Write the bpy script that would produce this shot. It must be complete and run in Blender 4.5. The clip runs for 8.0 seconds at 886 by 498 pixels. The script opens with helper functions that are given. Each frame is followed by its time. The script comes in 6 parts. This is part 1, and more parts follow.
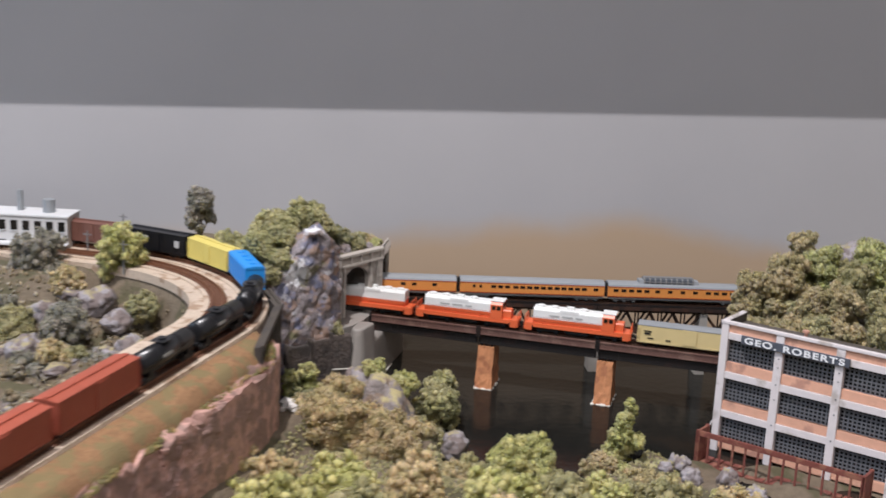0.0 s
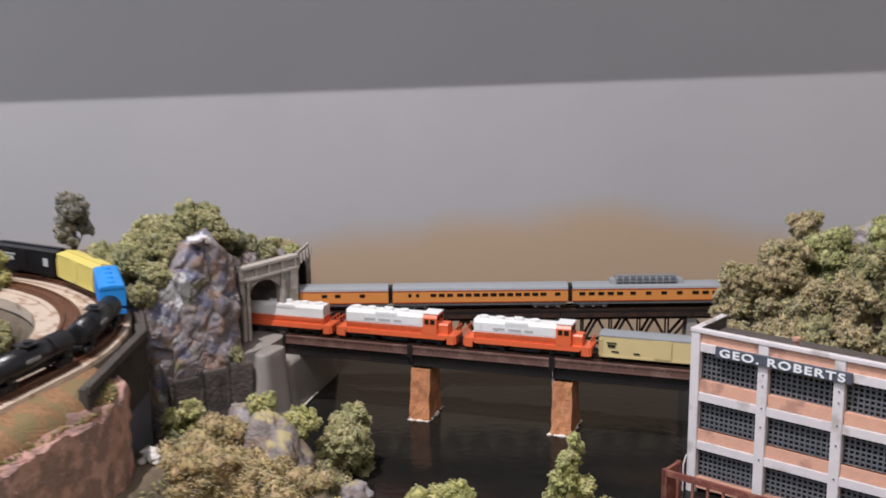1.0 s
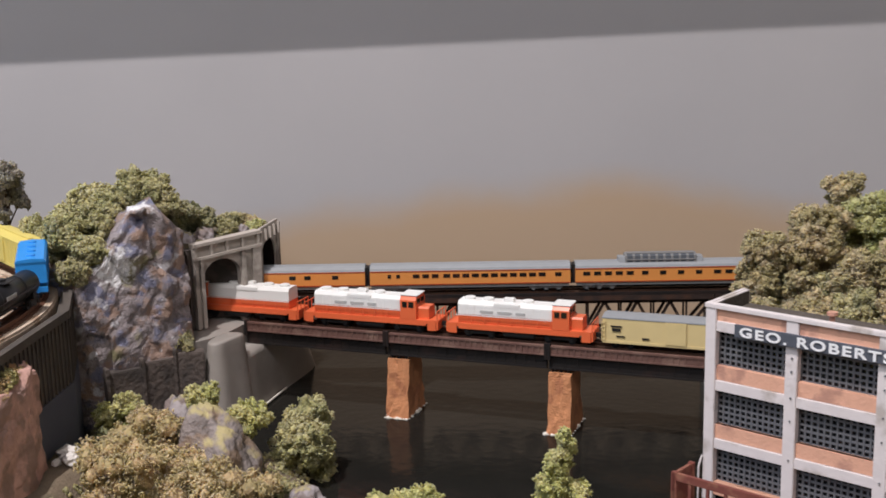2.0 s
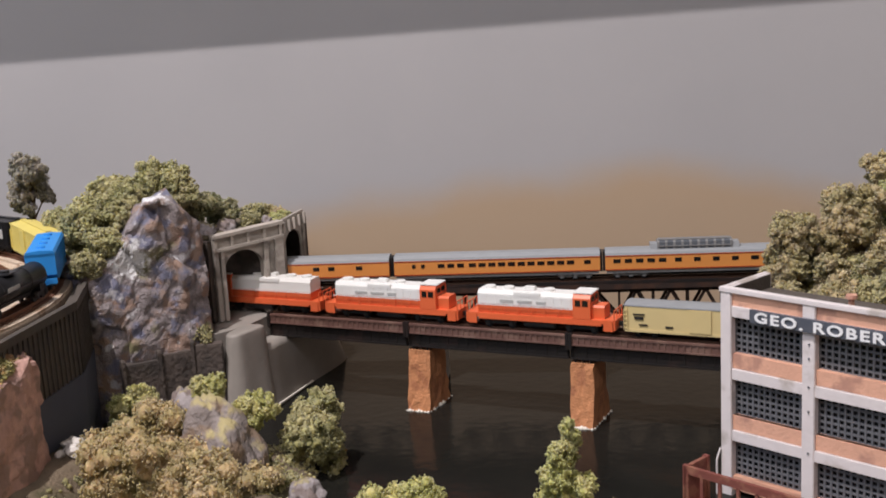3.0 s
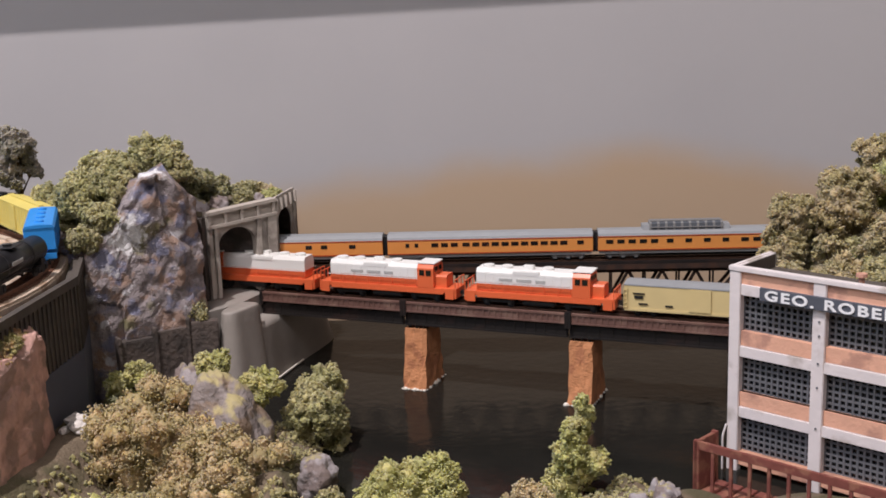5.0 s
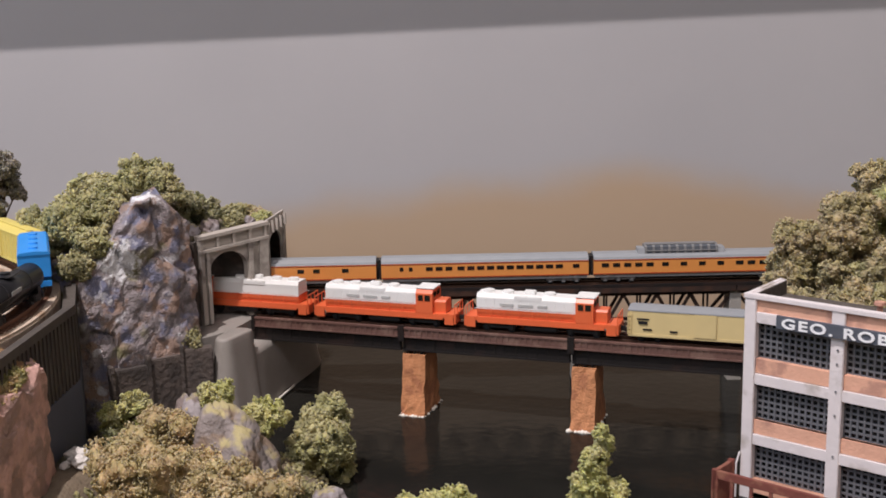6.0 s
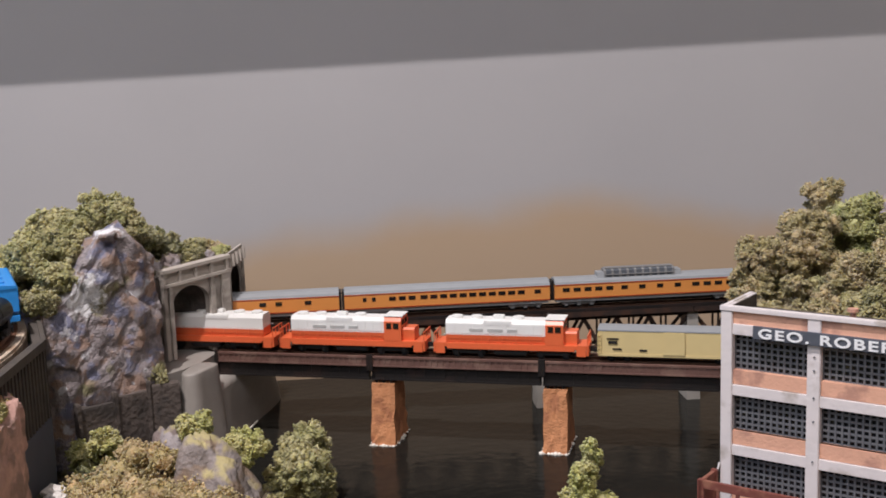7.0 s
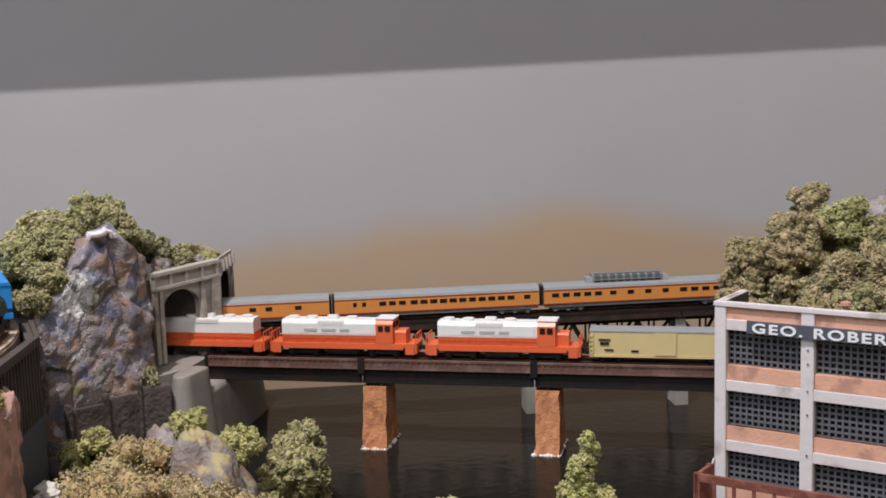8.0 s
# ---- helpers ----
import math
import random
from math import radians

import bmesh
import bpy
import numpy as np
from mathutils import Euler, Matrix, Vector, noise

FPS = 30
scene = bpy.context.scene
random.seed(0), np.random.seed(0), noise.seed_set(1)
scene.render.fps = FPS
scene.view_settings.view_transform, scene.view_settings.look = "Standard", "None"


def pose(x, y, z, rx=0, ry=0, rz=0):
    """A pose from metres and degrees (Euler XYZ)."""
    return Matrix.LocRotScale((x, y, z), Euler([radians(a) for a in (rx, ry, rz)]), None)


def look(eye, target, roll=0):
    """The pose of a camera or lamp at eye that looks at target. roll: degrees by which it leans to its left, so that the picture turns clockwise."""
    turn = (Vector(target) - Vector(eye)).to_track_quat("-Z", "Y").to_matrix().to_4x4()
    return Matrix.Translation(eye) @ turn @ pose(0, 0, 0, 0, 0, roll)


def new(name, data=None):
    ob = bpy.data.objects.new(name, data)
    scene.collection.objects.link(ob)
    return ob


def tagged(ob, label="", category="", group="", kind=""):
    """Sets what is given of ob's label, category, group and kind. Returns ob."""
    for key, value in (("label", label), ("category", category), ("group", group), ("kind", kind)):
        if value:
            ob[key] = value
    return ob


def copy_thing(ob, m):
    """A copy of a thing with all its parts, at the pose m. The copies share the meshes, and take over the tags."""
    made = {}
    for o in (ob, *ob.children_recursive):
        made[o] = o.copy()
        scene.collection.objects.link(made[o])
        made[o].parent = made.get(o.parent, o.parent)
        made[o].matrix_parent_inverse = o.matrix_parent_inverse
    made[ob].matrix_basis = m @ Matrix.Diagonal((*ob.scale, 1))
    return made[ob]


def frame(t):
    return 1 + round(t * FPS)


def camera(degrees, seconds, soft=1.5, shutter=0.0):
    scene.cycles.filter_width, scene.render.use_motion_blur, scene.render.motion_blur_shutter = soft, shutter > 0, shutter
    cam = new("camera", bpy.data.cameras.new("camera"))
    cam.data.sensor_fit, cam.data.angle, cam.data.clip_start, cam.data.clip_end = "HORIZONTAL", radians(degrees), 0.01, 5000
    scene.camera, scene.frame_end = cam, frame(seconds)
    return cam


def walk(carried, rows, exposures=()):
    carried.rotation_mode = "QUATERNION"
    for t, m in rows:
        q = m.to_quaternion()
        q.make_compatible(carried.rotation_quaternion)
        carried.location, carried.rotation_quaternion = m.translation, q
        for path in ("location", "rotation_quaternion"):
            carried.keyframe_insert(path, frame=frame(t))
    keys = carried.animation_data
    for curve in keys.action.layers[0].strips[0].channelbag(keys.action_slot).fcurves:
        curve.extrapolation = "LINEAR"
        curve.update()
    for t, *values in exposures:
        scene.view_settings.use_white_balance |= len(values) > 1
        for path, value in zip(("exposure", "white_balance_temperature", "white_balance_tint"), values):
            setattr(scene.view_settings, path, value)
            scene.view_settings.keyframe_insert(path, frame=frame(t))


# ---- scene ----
# A table-top railway in a small scale: a passenger train on a deck truss, diesels on a girder bridge.
cam = camera(40.8, 8.0, soft=1.7, shutter=0.5)
PATH = [
    (0.0, (0.2736, -1.1883, 0.4204), 14.77, -12.59, 2.81),
    (0.5, (0.3444, -1.0541, 0.4177), 18.11, -13.54, 0.09),
    (1.0, (0.3449, -0.9475, 0.3754), 18.33, -12.51, -0.57),
    (2.5, (0.3596, -0.7849, 0.3074), 22.92, -11.46, -2.24),
    (3.0, (0.3958, -0.7739, 0.2990), 25.37, -11.56, -3.06),
    (3.5, (0.3828, -0.7896, 0.2746), 24.29, -10.31, -1.68),
    (4.0, (0.3520, -0.7923, 0.2941), 23.08, -12.31, -1.48),
    (4.5, (0.3560, -0.7942, 0.2925), 22.49, -12.36, -1.69),
    (6.0, (0.3066, -0.7994, 0.3042), 18.88, -11.89, -1.28),
    (6.5, (0.2591, -0.8196, 0.2975), 15.15, -10.73, -0.43),
    (7.0, (0.2636, -0.8190, 0.2884), 13.99, -9.50, -1.89),
    (7.5, (0.2487, -0.8276, 0.2780), 12.56, -8.57, -1.53),
    (8.0, (0.2489, -0.8293, 0.2660), 12.44, -7.81, -1.66),
]


def view(eye, yaw, pitch, roll):
    a, b = radians(yaw), radians(pitch)
    ahead = Vector((-math.sin(a) * math.cos(b), math.cos(a) * math.cos(b), math.sin(b)))
    return look(eye, Vector(eye) + ahead, roll)


# seconds, stops, kelvin, tint: the clip starts a little cooler and grows warmer
BALANCE = [(0.0, 0.06, 6120, 9), (1.0, 0.05, 6130, 10), (2.5, 0.0, 6450, 11), (4.5, 0.0, 6480, 14), (6.5, 0.0, 6450, 13), (8.0, -0.02, 6350, 9)]
walk(cam, [(t, view(e, a, b, c)) for t, e, a, b, c in PATH], BALANCE)

# ---- light: a ceiling spot over the layout, added fills overhead and to the side ----
world = bpy.data.worlds.new("room_air")
scene.world = world
world.use_nodes = True
world.node_tree.nodes["Background"].inputs[0].default_value = (0.5, 0.5, 0.52, 1)
world.node_tree.nodes["Background"].inputs[1].default_value = 0.05
scene.view_settings.exposure = 0.0


def area(name, eye, target, size, size_y, power, color):
    d = bpy.data.lights.new(name, "AREA")
    d.shape, d.size, d.size_y, d.energy, d.color = "RECTANGLE", size, size_y, power, color
    ob = new(name, d)
    ob.matrix_world = look(eye, target)
    return ob


area("ceiling_spot", (-0.25, -0.95, 2.25), (0, 0, 0.1), 0.004, 0.004, 55, (1.0, 0.925, 0.90))
# unseen panel behind the camera, added to fill the shade
area("overhead_fill", (0.5, -2.3, 2.3), (0.2, -0.4, 0), 1.2, 0.6, 28, (1.0, 0.93, 0.93))
# unseen cool fill added at the left, standing for assumed daylight
area("cool_side_fill", (-2.0, -1.6, 1.4), (0, 0, 0.2), 1.0, 1.2, 21, (0.62, 0.79, 1.0))


# ---- materials ----
def mat(name, color, rough=0.6, vary=0.25, scale=90.0, bump=0.0, bscale=None, metal=0.0, second=None, amount=0.5, sscale=None, coat=0.0, island=0.0):
    m = bpy.data.materials.new(name)
    m.use_nodes = True
    nt = m.node_tree
    nodes, links = nt.nodes, nt.links
    p = nodes["Principled BSDF"]
    p.inputs["Roughness"].default_value = rough
    p.inputs["Metallic"].default_value = metal
    p.inputs["Coat Weight"].default_value = coat
    tc = nodes.new("ShaderNodeNewGeometry")
    n1 = nodes.new("ShaderNodeTexNoise")
    n1.inputs["Scale"].default_value, n1.inputs["Detail"].default_value = scale, 6
    links.new(tc.outputs["Position"], n1.inputs["Vector"])
    base = nodes.new("ShaderNodeMixRGB")
    base.blend_type = "MIX"
    base.inputs[1].default_value = (*[c * (1 - vary) for c in color], 1)
    base.inputs[2].default_value = (*[min(1, c * (1 + vary)) for c in color], 1)
    links.new(n1.outputs["Fac"], base.inputs[0])
    out = base
    if second:
        n2 = nodes.new("ShaderNodeTexNoise")
        n2.inputs["Scale"].default_value, n2.inputs["Detail"].default_value = sscale or scale * 0.3, 5
        links.new(tc.outputs["Position"], n2.inputs["Vector"])
        ramp = nodes.new("ShaderNodeValToRGB")
        ramp.color_ramp.elements[0].position = 0.62 - amount * 0.3
        ramp.color_ramp.elements[1].position = 0.70 - amount * 0.3
        links.new(n2.outputs["Fac"], ramp.inputs[0])
        mix = nodes.new("ShaderNodeMixRGB")
        links.new(ramp.outputs[0], mix.inputs[0])
        links.new(out.outputs[0], mix.inputs[1])
        mix.inputs[2].default_value = (*second, 1)
        out = mix
    if island:
        info = nodes.new("ShaderNodeMath")
        info.operation = "MULTIPLY_ADD"
        links.new(tc.outputs["Random Per Island"], info.inputs[0])
        info.inputs[1].default_value, info.inputs[2].default_value = island, 1 - island / 2
        mul = nodes.new("ShaderNodeMixRGB")
        mul.blend_type = "MULTIPLY"
        mul.inputs[0].default_value = 1
        links.new(out.outputs[0], mul.inputs[1])
        links.new(info.outputs[0], mul.inputs[2])
        out = mul
    links.new(out.outputs[0], p.inputs["Base Color"])
    if bump:
        n3 = nodes.new("ShaderNodeTexNoise")
        n3.inputs["Scale"].default_value, n3.inputs["Detail"].default_value = bscale or scale * 3, 6
        links.new(tc.outputs["Position"], n3.inputs["Vector"])
        b = nodes.new("ShaderNodeBump")
        b.inputs["Strength"].default_value, b.inputs["Distance"].default_value = bump, 0.002
        links.new(n3.outputs["Fac"], b.inputs["Height"])
        links.new(b.outputs[0], p.inputs["Normal"])
    return m


M_ORANGE = mat("passenger_orange", (0.72, 0.29, 0.075), 0.4, 0.06, 60)
M_GREYROOF = mat("roof_grey", (0.27, 0.285, 0.30), 0.5, 0.1, 120)
M_BLACK = mat("underframe_black", (0.012, 0.012, 0.013), 0.55, 0.3, 200)
M_STEEL = mat("truss_steel", (0.035, 0.022, 0.018), 0.55, 0.35, 200, second=(0.06, 0.03, 0.02), amount=0.4)
M_GIRDER = mat("girder_brown", (0.008, 0.0055, 0.005), 0.62, 0.3, 150, second=(0.018, 0.009, 0.007), amount=0.4)
M_TIE = mat("tie_brown", (0.07, 0.035, 0.028), 0.7, 0.3, 300)
M_RAIL = mat("rail_metal", (0.16, 0.09, 0.065), 0.4, 0.2, 300, metal=0.6)
M_REDORANGE = mat("loco_orange", (0.76, 0.15, 0.055), 0.35, 0.05, 60)
M_WHITE = mat("loco_white", (0.80, 0.80, 0.78), 0.35, 0.04, 60)
M_PIER = mat("pier_orange_brick", (0.56, 0.245, 0.11), 0.8, 0.25, 220, bump=0.5, second=(0.42, 0.17, 0.08), amount=0.25)
M_CONCRETE = mat("concrete_grey", (0.46, 0.415, 0.37), 0.85, 0.2, 70, bump=0.25, second=(0.25, 0.22, 0.195), amount=0.4, sscale=40)
M_GREYPIER = mat("tower_grey", (0.33, 0.31, 0.28), 0.85, 0.15, 90, bump=0.2)


# ---- mesh helpers ----
def part(name, bm, material, parent=None, label="", smooth=False):
    me = bpy.data.meshes.new(name)
    bmesh.ops.recalc_face_normals(bm, faces=bm.faces)
    bm.to_mesh(me)
    bm.free()
    for m in material if isinstance(material, (list, tuple)) else (material,):
        me.materials.append(m)
    if smooth:
        for f in me.polygons:
            f.use_smooth = True
    ob = new(name, me)
    if parent:
        ob.parent = parent
    if label:
        tagged(ob, label)
    return ob


def empty(name, m, label, category, group="", kind=""):
    ob = new(name)
    ob.empty_display_size = 0.01
    ob.matrix_world = m
    return tagged(ob, label, category, group, kind)


def box(bm, x0, y0, z0, x1, y1, z1, bevel=0.0, m=None, mi=0):
    q = Matrix.Translation(((x0 + x1) / 2, (y0 + y1) / 2, (z0 + z1) / 2)) @ Matrix.Diagonal((abs(x1 - x0), abs(y1 - y0), abs(z1 - z0), 1))
    vs = bmesh.ops.create_cube(bm, size=1, matrix=(m @ q) if m else q)["verts"]
    fs = {f for v in vs for f in v.link_faces}
    for f in fs:
        f.material_index = mi
    if bevel:
        es = list({e for v in vs for e in v.link_edges})
        bmesh.ops.bevel(bm, geom=es, offset=bevel, segments=2, affect="EDGES")
    return bm


def cyl(bm, a, b, r0, r1=None, seg=10, mi=0):
    a, b = Vector(a), Vector(b)
    d = b - a
    m = Matrix.Translation((a + b) / 2) @ d.to_track_quat("Z", "Y").to_matrix().to_4x4()
    vs = bmesh.ops.create_cone(bm, segments=seg, radius1=r0, radius2=r0 if r1 is None else r1, depth=d.length, cap_ends=True, matrix=m)["verts"]
    for f in {f for v in vs for f in v.link_faces}:
        f.material_index = mi
    return bm


def prism(bm, pts, z0, z1, mi=0):
    """A plan outline raised from z0 to z1."""
    lo = [bm.verts.new((x, y, z0)) for x, y in pts]
    hi = [bm.verts.new((x, y, z1)) for x, y in pts]
    n = len(pts)
    fs = [bm.faces.new(lo[::-1]), bm.faces.new(hi)] + [bm.faces.new((lo[i], lo[(i + 1) % n], hi[(i + 1) % n], hi[i])) for i in range(n)]
    for f in fs:
        f.material_index = mi
    return bm


def extrude_profile(bm, prof, x0, x1, mi=0):
    """A profile in y, z run along x."""
    a = [bm.verts.new((x0, y, z)) for y, z in prof]
    b = [bm.verts.new((x1, y, z)) for y, z in prof]
    n = len(prof)
    fs = [bm.faces.new(a), bm.faces.new(b[::-1])] + [bm.faces.new((a[i], b[i], b[(i + 1) % n], a[(i + 1) % n])) for i in range(n)]
    for f in fs:
        f.material_index = mi
    return bm


def beam(bm, a, b, w, h, mi=0):
    """A bar from a to b, w wide across and h high."""
    a, b = Vector(a), Vector(b)
    d = b - a
    side = d.cross(Vector((0, 0, 1)))
    side = side.normalized() if side.length > 1e-9 else Vector((1, 0, 0))
    up = side.cross(d).normalized()
    vs = []
    for p in (a, b):
        for s, u in ((-1, -1), (1, -1), (1, 1), (-1, 1)):
            vs.append(bm.verts.new(p + side * s * w / 2 + up * u * h / 2))
    for q in ((0, 1, 2, 3), (7, 6, 5, 4), (0, 4, 5, 1), (1, 5, 6, 2), (2, 6, 7, 3), (3, 7, 4, 0)):
        bm.faces.new([vs[i] for i in q]).material_index = mi
    return bm


BM = bmesh.new
# ---- the place ----
# ---- the room and the backdrop ----
WD = Vector((0.948, 0.318, 0))
WN = Vector((0.318, -0.948, 0))
WALL_Q = -0.151


def on_wall(s, off, z):
    """A place s along the backdrop, off in front of it."""
    return WN * (WALL_Q + off) + WD * s + Vector((0, 0, z))


WM = Matrix.Translation(WN * WALL_Q) @ Matrix.Rotation(math.atan2(0.318, 0.948), 4, "Z")


def backdrop_material():
    m = bpy.data.materials.new("painted_backdrop")
    m.use_nodes = True
    nt = m.node_tree
    nodes, links = nt.nodes, nt.links
    p = nodes["Principled BSDF"]
    p.inputs["Roughness"].default_value = 0.75
    g = nodes.new("ShaderNodeNewGeometry")
    sep = nodes.new("ShaderNodeSeparateXYZ")
    links.new(g.outputs["Position"], sep.inputs[0])
    mr = nodes.new("ShaderNodeMapRange")
    mr.inputs[1].default_value, mr.inputs[2].default_value = -0.6, 0.6
    links.new(sep.outputs[0], mr.inputs[0])
    ramp = nodes.new("ShaderNodeValToRGB")
    ramp.color_ramp.interpolation = "B_SPLINE"
    while len(ramp.color_ramp.elements) < 9:
        ramp.color_ramp.elements.new(0.5)
    for el, (x, v) in zip(ramp.color_ramp.elements, ((-0.6, 0.42), (-0.35, 0.42), (-0.2, 0.46), (-0.08, 0.62), (0.02, 0.74), (0.07, 0.68), (0.15, 0.96), (0.25, 0.52), (0.5, 0.4))):
        el.position, el.color = (x + 0.6) / 1.2, (v, v, v, 1)
    links.new(mr.outputs[0], ramp.inputs[0])
    n = nodes.new("ShaderNodeTexNoise")
    n.inputs["Scale"].default_value, n.inputs["Detail"].default_value = 14, 3
    links.new(g.outputs["Position"], n.inputs["Vector"])
    top = nodes.new("ShaderNodeMath")
    top.operation = "MULTIPLY_ADD"
    links.new(ramp.outputs[0], top.inputs[0])
    top.inputs[1].default_value, top.inputs[2].default_value = 0.11, 0.062
    wob = nodes.new("ShaderNodeMath")
    wob.operation = "MULTIPLY_ADD"
    links.new(n.outputs["Fac"], wob.inputs[0])
    wob.inputs[1].default_value = 0.03
    links.new(top.outputs[0], wob.inputs[2])
    sub = nodes.new("ShaderNodeMath")
    sub.operation = "SUBTRACT"
    links.new(wob.outputs[0], sub.inputs[0])
    links.new(sep.outputs[2], sub.inputs[1])
    fac = nodes.new("ShaderNodeMapRange")
    fac.interpolation_type = "SMOOTHSTEP"
    fac.inputs[1].default_value, fac.inputs[2].default_value = -0.012, 0.032
    links.new(sub.outputs[0], fac.inputs[0])
    fine = nodes.new("ShaderNodeTexNoise")
    fine.inputs["Scale"].default_value, fine.inputs["Detail"].default_value = 8, 6
    links.new(g.outputs["Position"], fine.inputs["Vector"])
    grey = nodes.new("ShaderNodeMixRGB")
    grey.inputs[1].default_value, grey.inputs[2].default_value = (0.395, 0.388, 0.398, 1), (0.44, 0.43, 0.438, 1)
    links.new(fine.outputs["Fac"], grey.inputs[0])
    mix = nodes.new("ShaderNodeMixRGB")
    mix.inputs[2].default_value = (0.465, 0.345, 0.235, 1)
    links.new(fac.outputs[0], mix.inputs[0])
    links.new(grey.outputs[0], mix.inputs[1])
    links.new(mix.outputs[0], p.inputs["Base Color"])
    return m


M_BACKDROP = backdrop_material()
M_ROOM = mat("room_paint", (0.55, 0.52, 0.48), 0.8, 0.05, 6)
M_FLOOR = mat("room_carpet", (0.16, 0.14, 0.12), 0.9, 0.2, 60)
M_SHELFWOOD = mat("shelf_wood", (0.35, 0.27, 0.19), 0.6, 0.15, 20)

bm = box(BM(), -2.6, 0, -1.1, 2.4, 0.1, 2.5)
ob = tagged(part("wall_north", bm, M_BACKDROP), "grey backdrop wall with brown painted haze low down", "wall", kind="structure")
ob.matrix_world = WM
for nm, b in (("wall_west", (-2.7, -4.0, -1.1, -2.6, 1.4, 2.5)), ("wall_east", (2.6, -4.0, -1.1, 2.7, 1.4, 2.5)), ("wall_south", (-2.7, -4.1, -1.1, 2.7, -4.0, 2.5))):
    tagged(part(nm, box(BM(), *b), M_ROOM), "plain painted room wall", "wall", kind="structure")
tagged(part("floor", box(BM(), -2.7, -4.1, -1.2, 2.7, 1.4, -1.1), M_FLOOR), "dark carpeted floor of the train room", "floor", kind="structure")
tagged(part("ceiling", box(BM(), -2.7, -4.1, 2.5, 2.7, 1.4, 2.6), M_ROOM), "plain painted ceiling", "ceiling", kind="structure")
# unseen shelf added above; its front edge shades the upper part of the backdrop
ob = tagged(part("shade_shelf", box(BM(), -1.3, -0.352, 1.0, 1.5, -0.002, 1.03, 0.003), M_SHELFWOOD), "unseen wooden shelf added above the layout to shade the backdrop", "shelf")
ob.matrix_world = WM @ Matrix.Translation((0, 0, 1.0)) @ Matrix.Rotation(radians(-1.42), 4, "Y") @ Matrix.Translation((0, 0, -1.0065))

# ---- ground ----
WATER_Z = 0.010
CX, CY, R_OUT, R_IN = -0.362, -0.31, 0.224, 0.192
TRACK_Z = 0.128


def sm(a, b, v):
    t = min(1, max(0, (v - a) / (b - a)))
    return t * t * (3 - 2 * t)


def nz(x, y, f, seed=0.0):
    return noise.noise((x * f, y * f, seed))


def ring_r(x, y):
    """How far a place lies from the middle of the curve, the straights on both ends included."""
    if y < CY:
        return x - CX
    if x < CX:
        return y - CY
    return math.hypot(x - CX, y - CY)


def ground_h(x, y):
    h = -0.025
    # near bank with rocks and trees
    edge = 0.125 * sm(0.0, 0.05, x) * sm(0.205, 0.165, x)
    bank = sm(-0.105 - edge, -0.165 - edge, y + 0.012 * nz(x, y, 20))
    h += bank * sm(-0.130, -0.095, x) * (0.045 + 0.012 * nz(x, y, 25, 3) - 0.006 * sm(0.16, 0.24, x))
    # slope at the foot of the raised track
    h = max(h, -0.02 + 0.064 * sm(-0.200, -0.240, y) * sm(-0.055, -0.095, x) + 0.003 * nz(x, y, 60, 4))
    # wooded hill on the far right
    hill = sm(0.275, 0.36, x + 0.01 * nz(x, y, 30, 5)) * sm(-0.10, -0.04, y)
    h = max(h, -0.02 + hill * (0.125 + 0.01 * nz(x, y, 30, 1)))
    # left: raised railway bench, lower scrub inside the curve
    r = ring_r(x, y)
    if r < 0.262:
        inner = 0.075 + 0.018 * nz(x, y, 18, 7) + 0.008 * nz(x, y, 60, 2)
        north = sm(-0.24, -0.19, y) * sm(-0.30, -0.38, x)
        bench = max(sm(0.150, 0.172, r), north)
        left = inner + (TRACK_Z - 0.007 - inner) * bench
        h = max(h, -0.02 + (left + 0.02) * sm(0.241, 0.228, r))
    # land behind the bend and under the rock
    back = sm(-0.13, -0.19, x + 0.01 * nz(x, y, 25, 9)) * sm(-0.05, 0.0, y)
    h = max(h, -0.02 + back * (0.14 + 0.008 * nz(x, y, 30, 4)))
    return h


def wall_y(x):
    return (-WALL_Q + 0.318 * x) / 0.948


M_GROUND = mat("layout_ground", (0.165, 0.128, 0.088), 0.95, 0.4, 150, bump=0.8, bscale=500, second=(0.10, 0.088, 0.048), amount=0.45, sscale=30)
bm = BM()
STEP = 0.0075
xs = [-0.95 + STEP * i for i in range(int(1.75 / STEP))]
NY = 130
grid = []
for x in xs:
    y1 = wall_y(x) - 0.001
    grid.append([bm.verts.new((x, -0.72 + (y1 + 0.72) * j / NY, ground_h(x, -0.72 + (y1 + 0.72) * j / NY))) for j in range(NY + 1)])
for a, b in zip(grid, grid[1:]):
    for j in range(NY):
        bm.faces.new((a[j], b[j], b[j + 1], a[j + 1]))
tagged(part("ground", bm, M_GROUND, smooth=True), "scenic ground of brown earth, gravel and turf", "ground", kind="structure")
# the bench that carries the layout
tagged(part("layout_bench", prism(BM(), [(-0.95, -0.72), (0.79, -0.72), (0.79, wall_y(0.79) - 0.003), (-0.95, wall_y(-0.95) - 0.003)], -0.9, -0.04), M_SHELFWOOD), "wooden bench that carries the model railway", "bench", kind="structure")


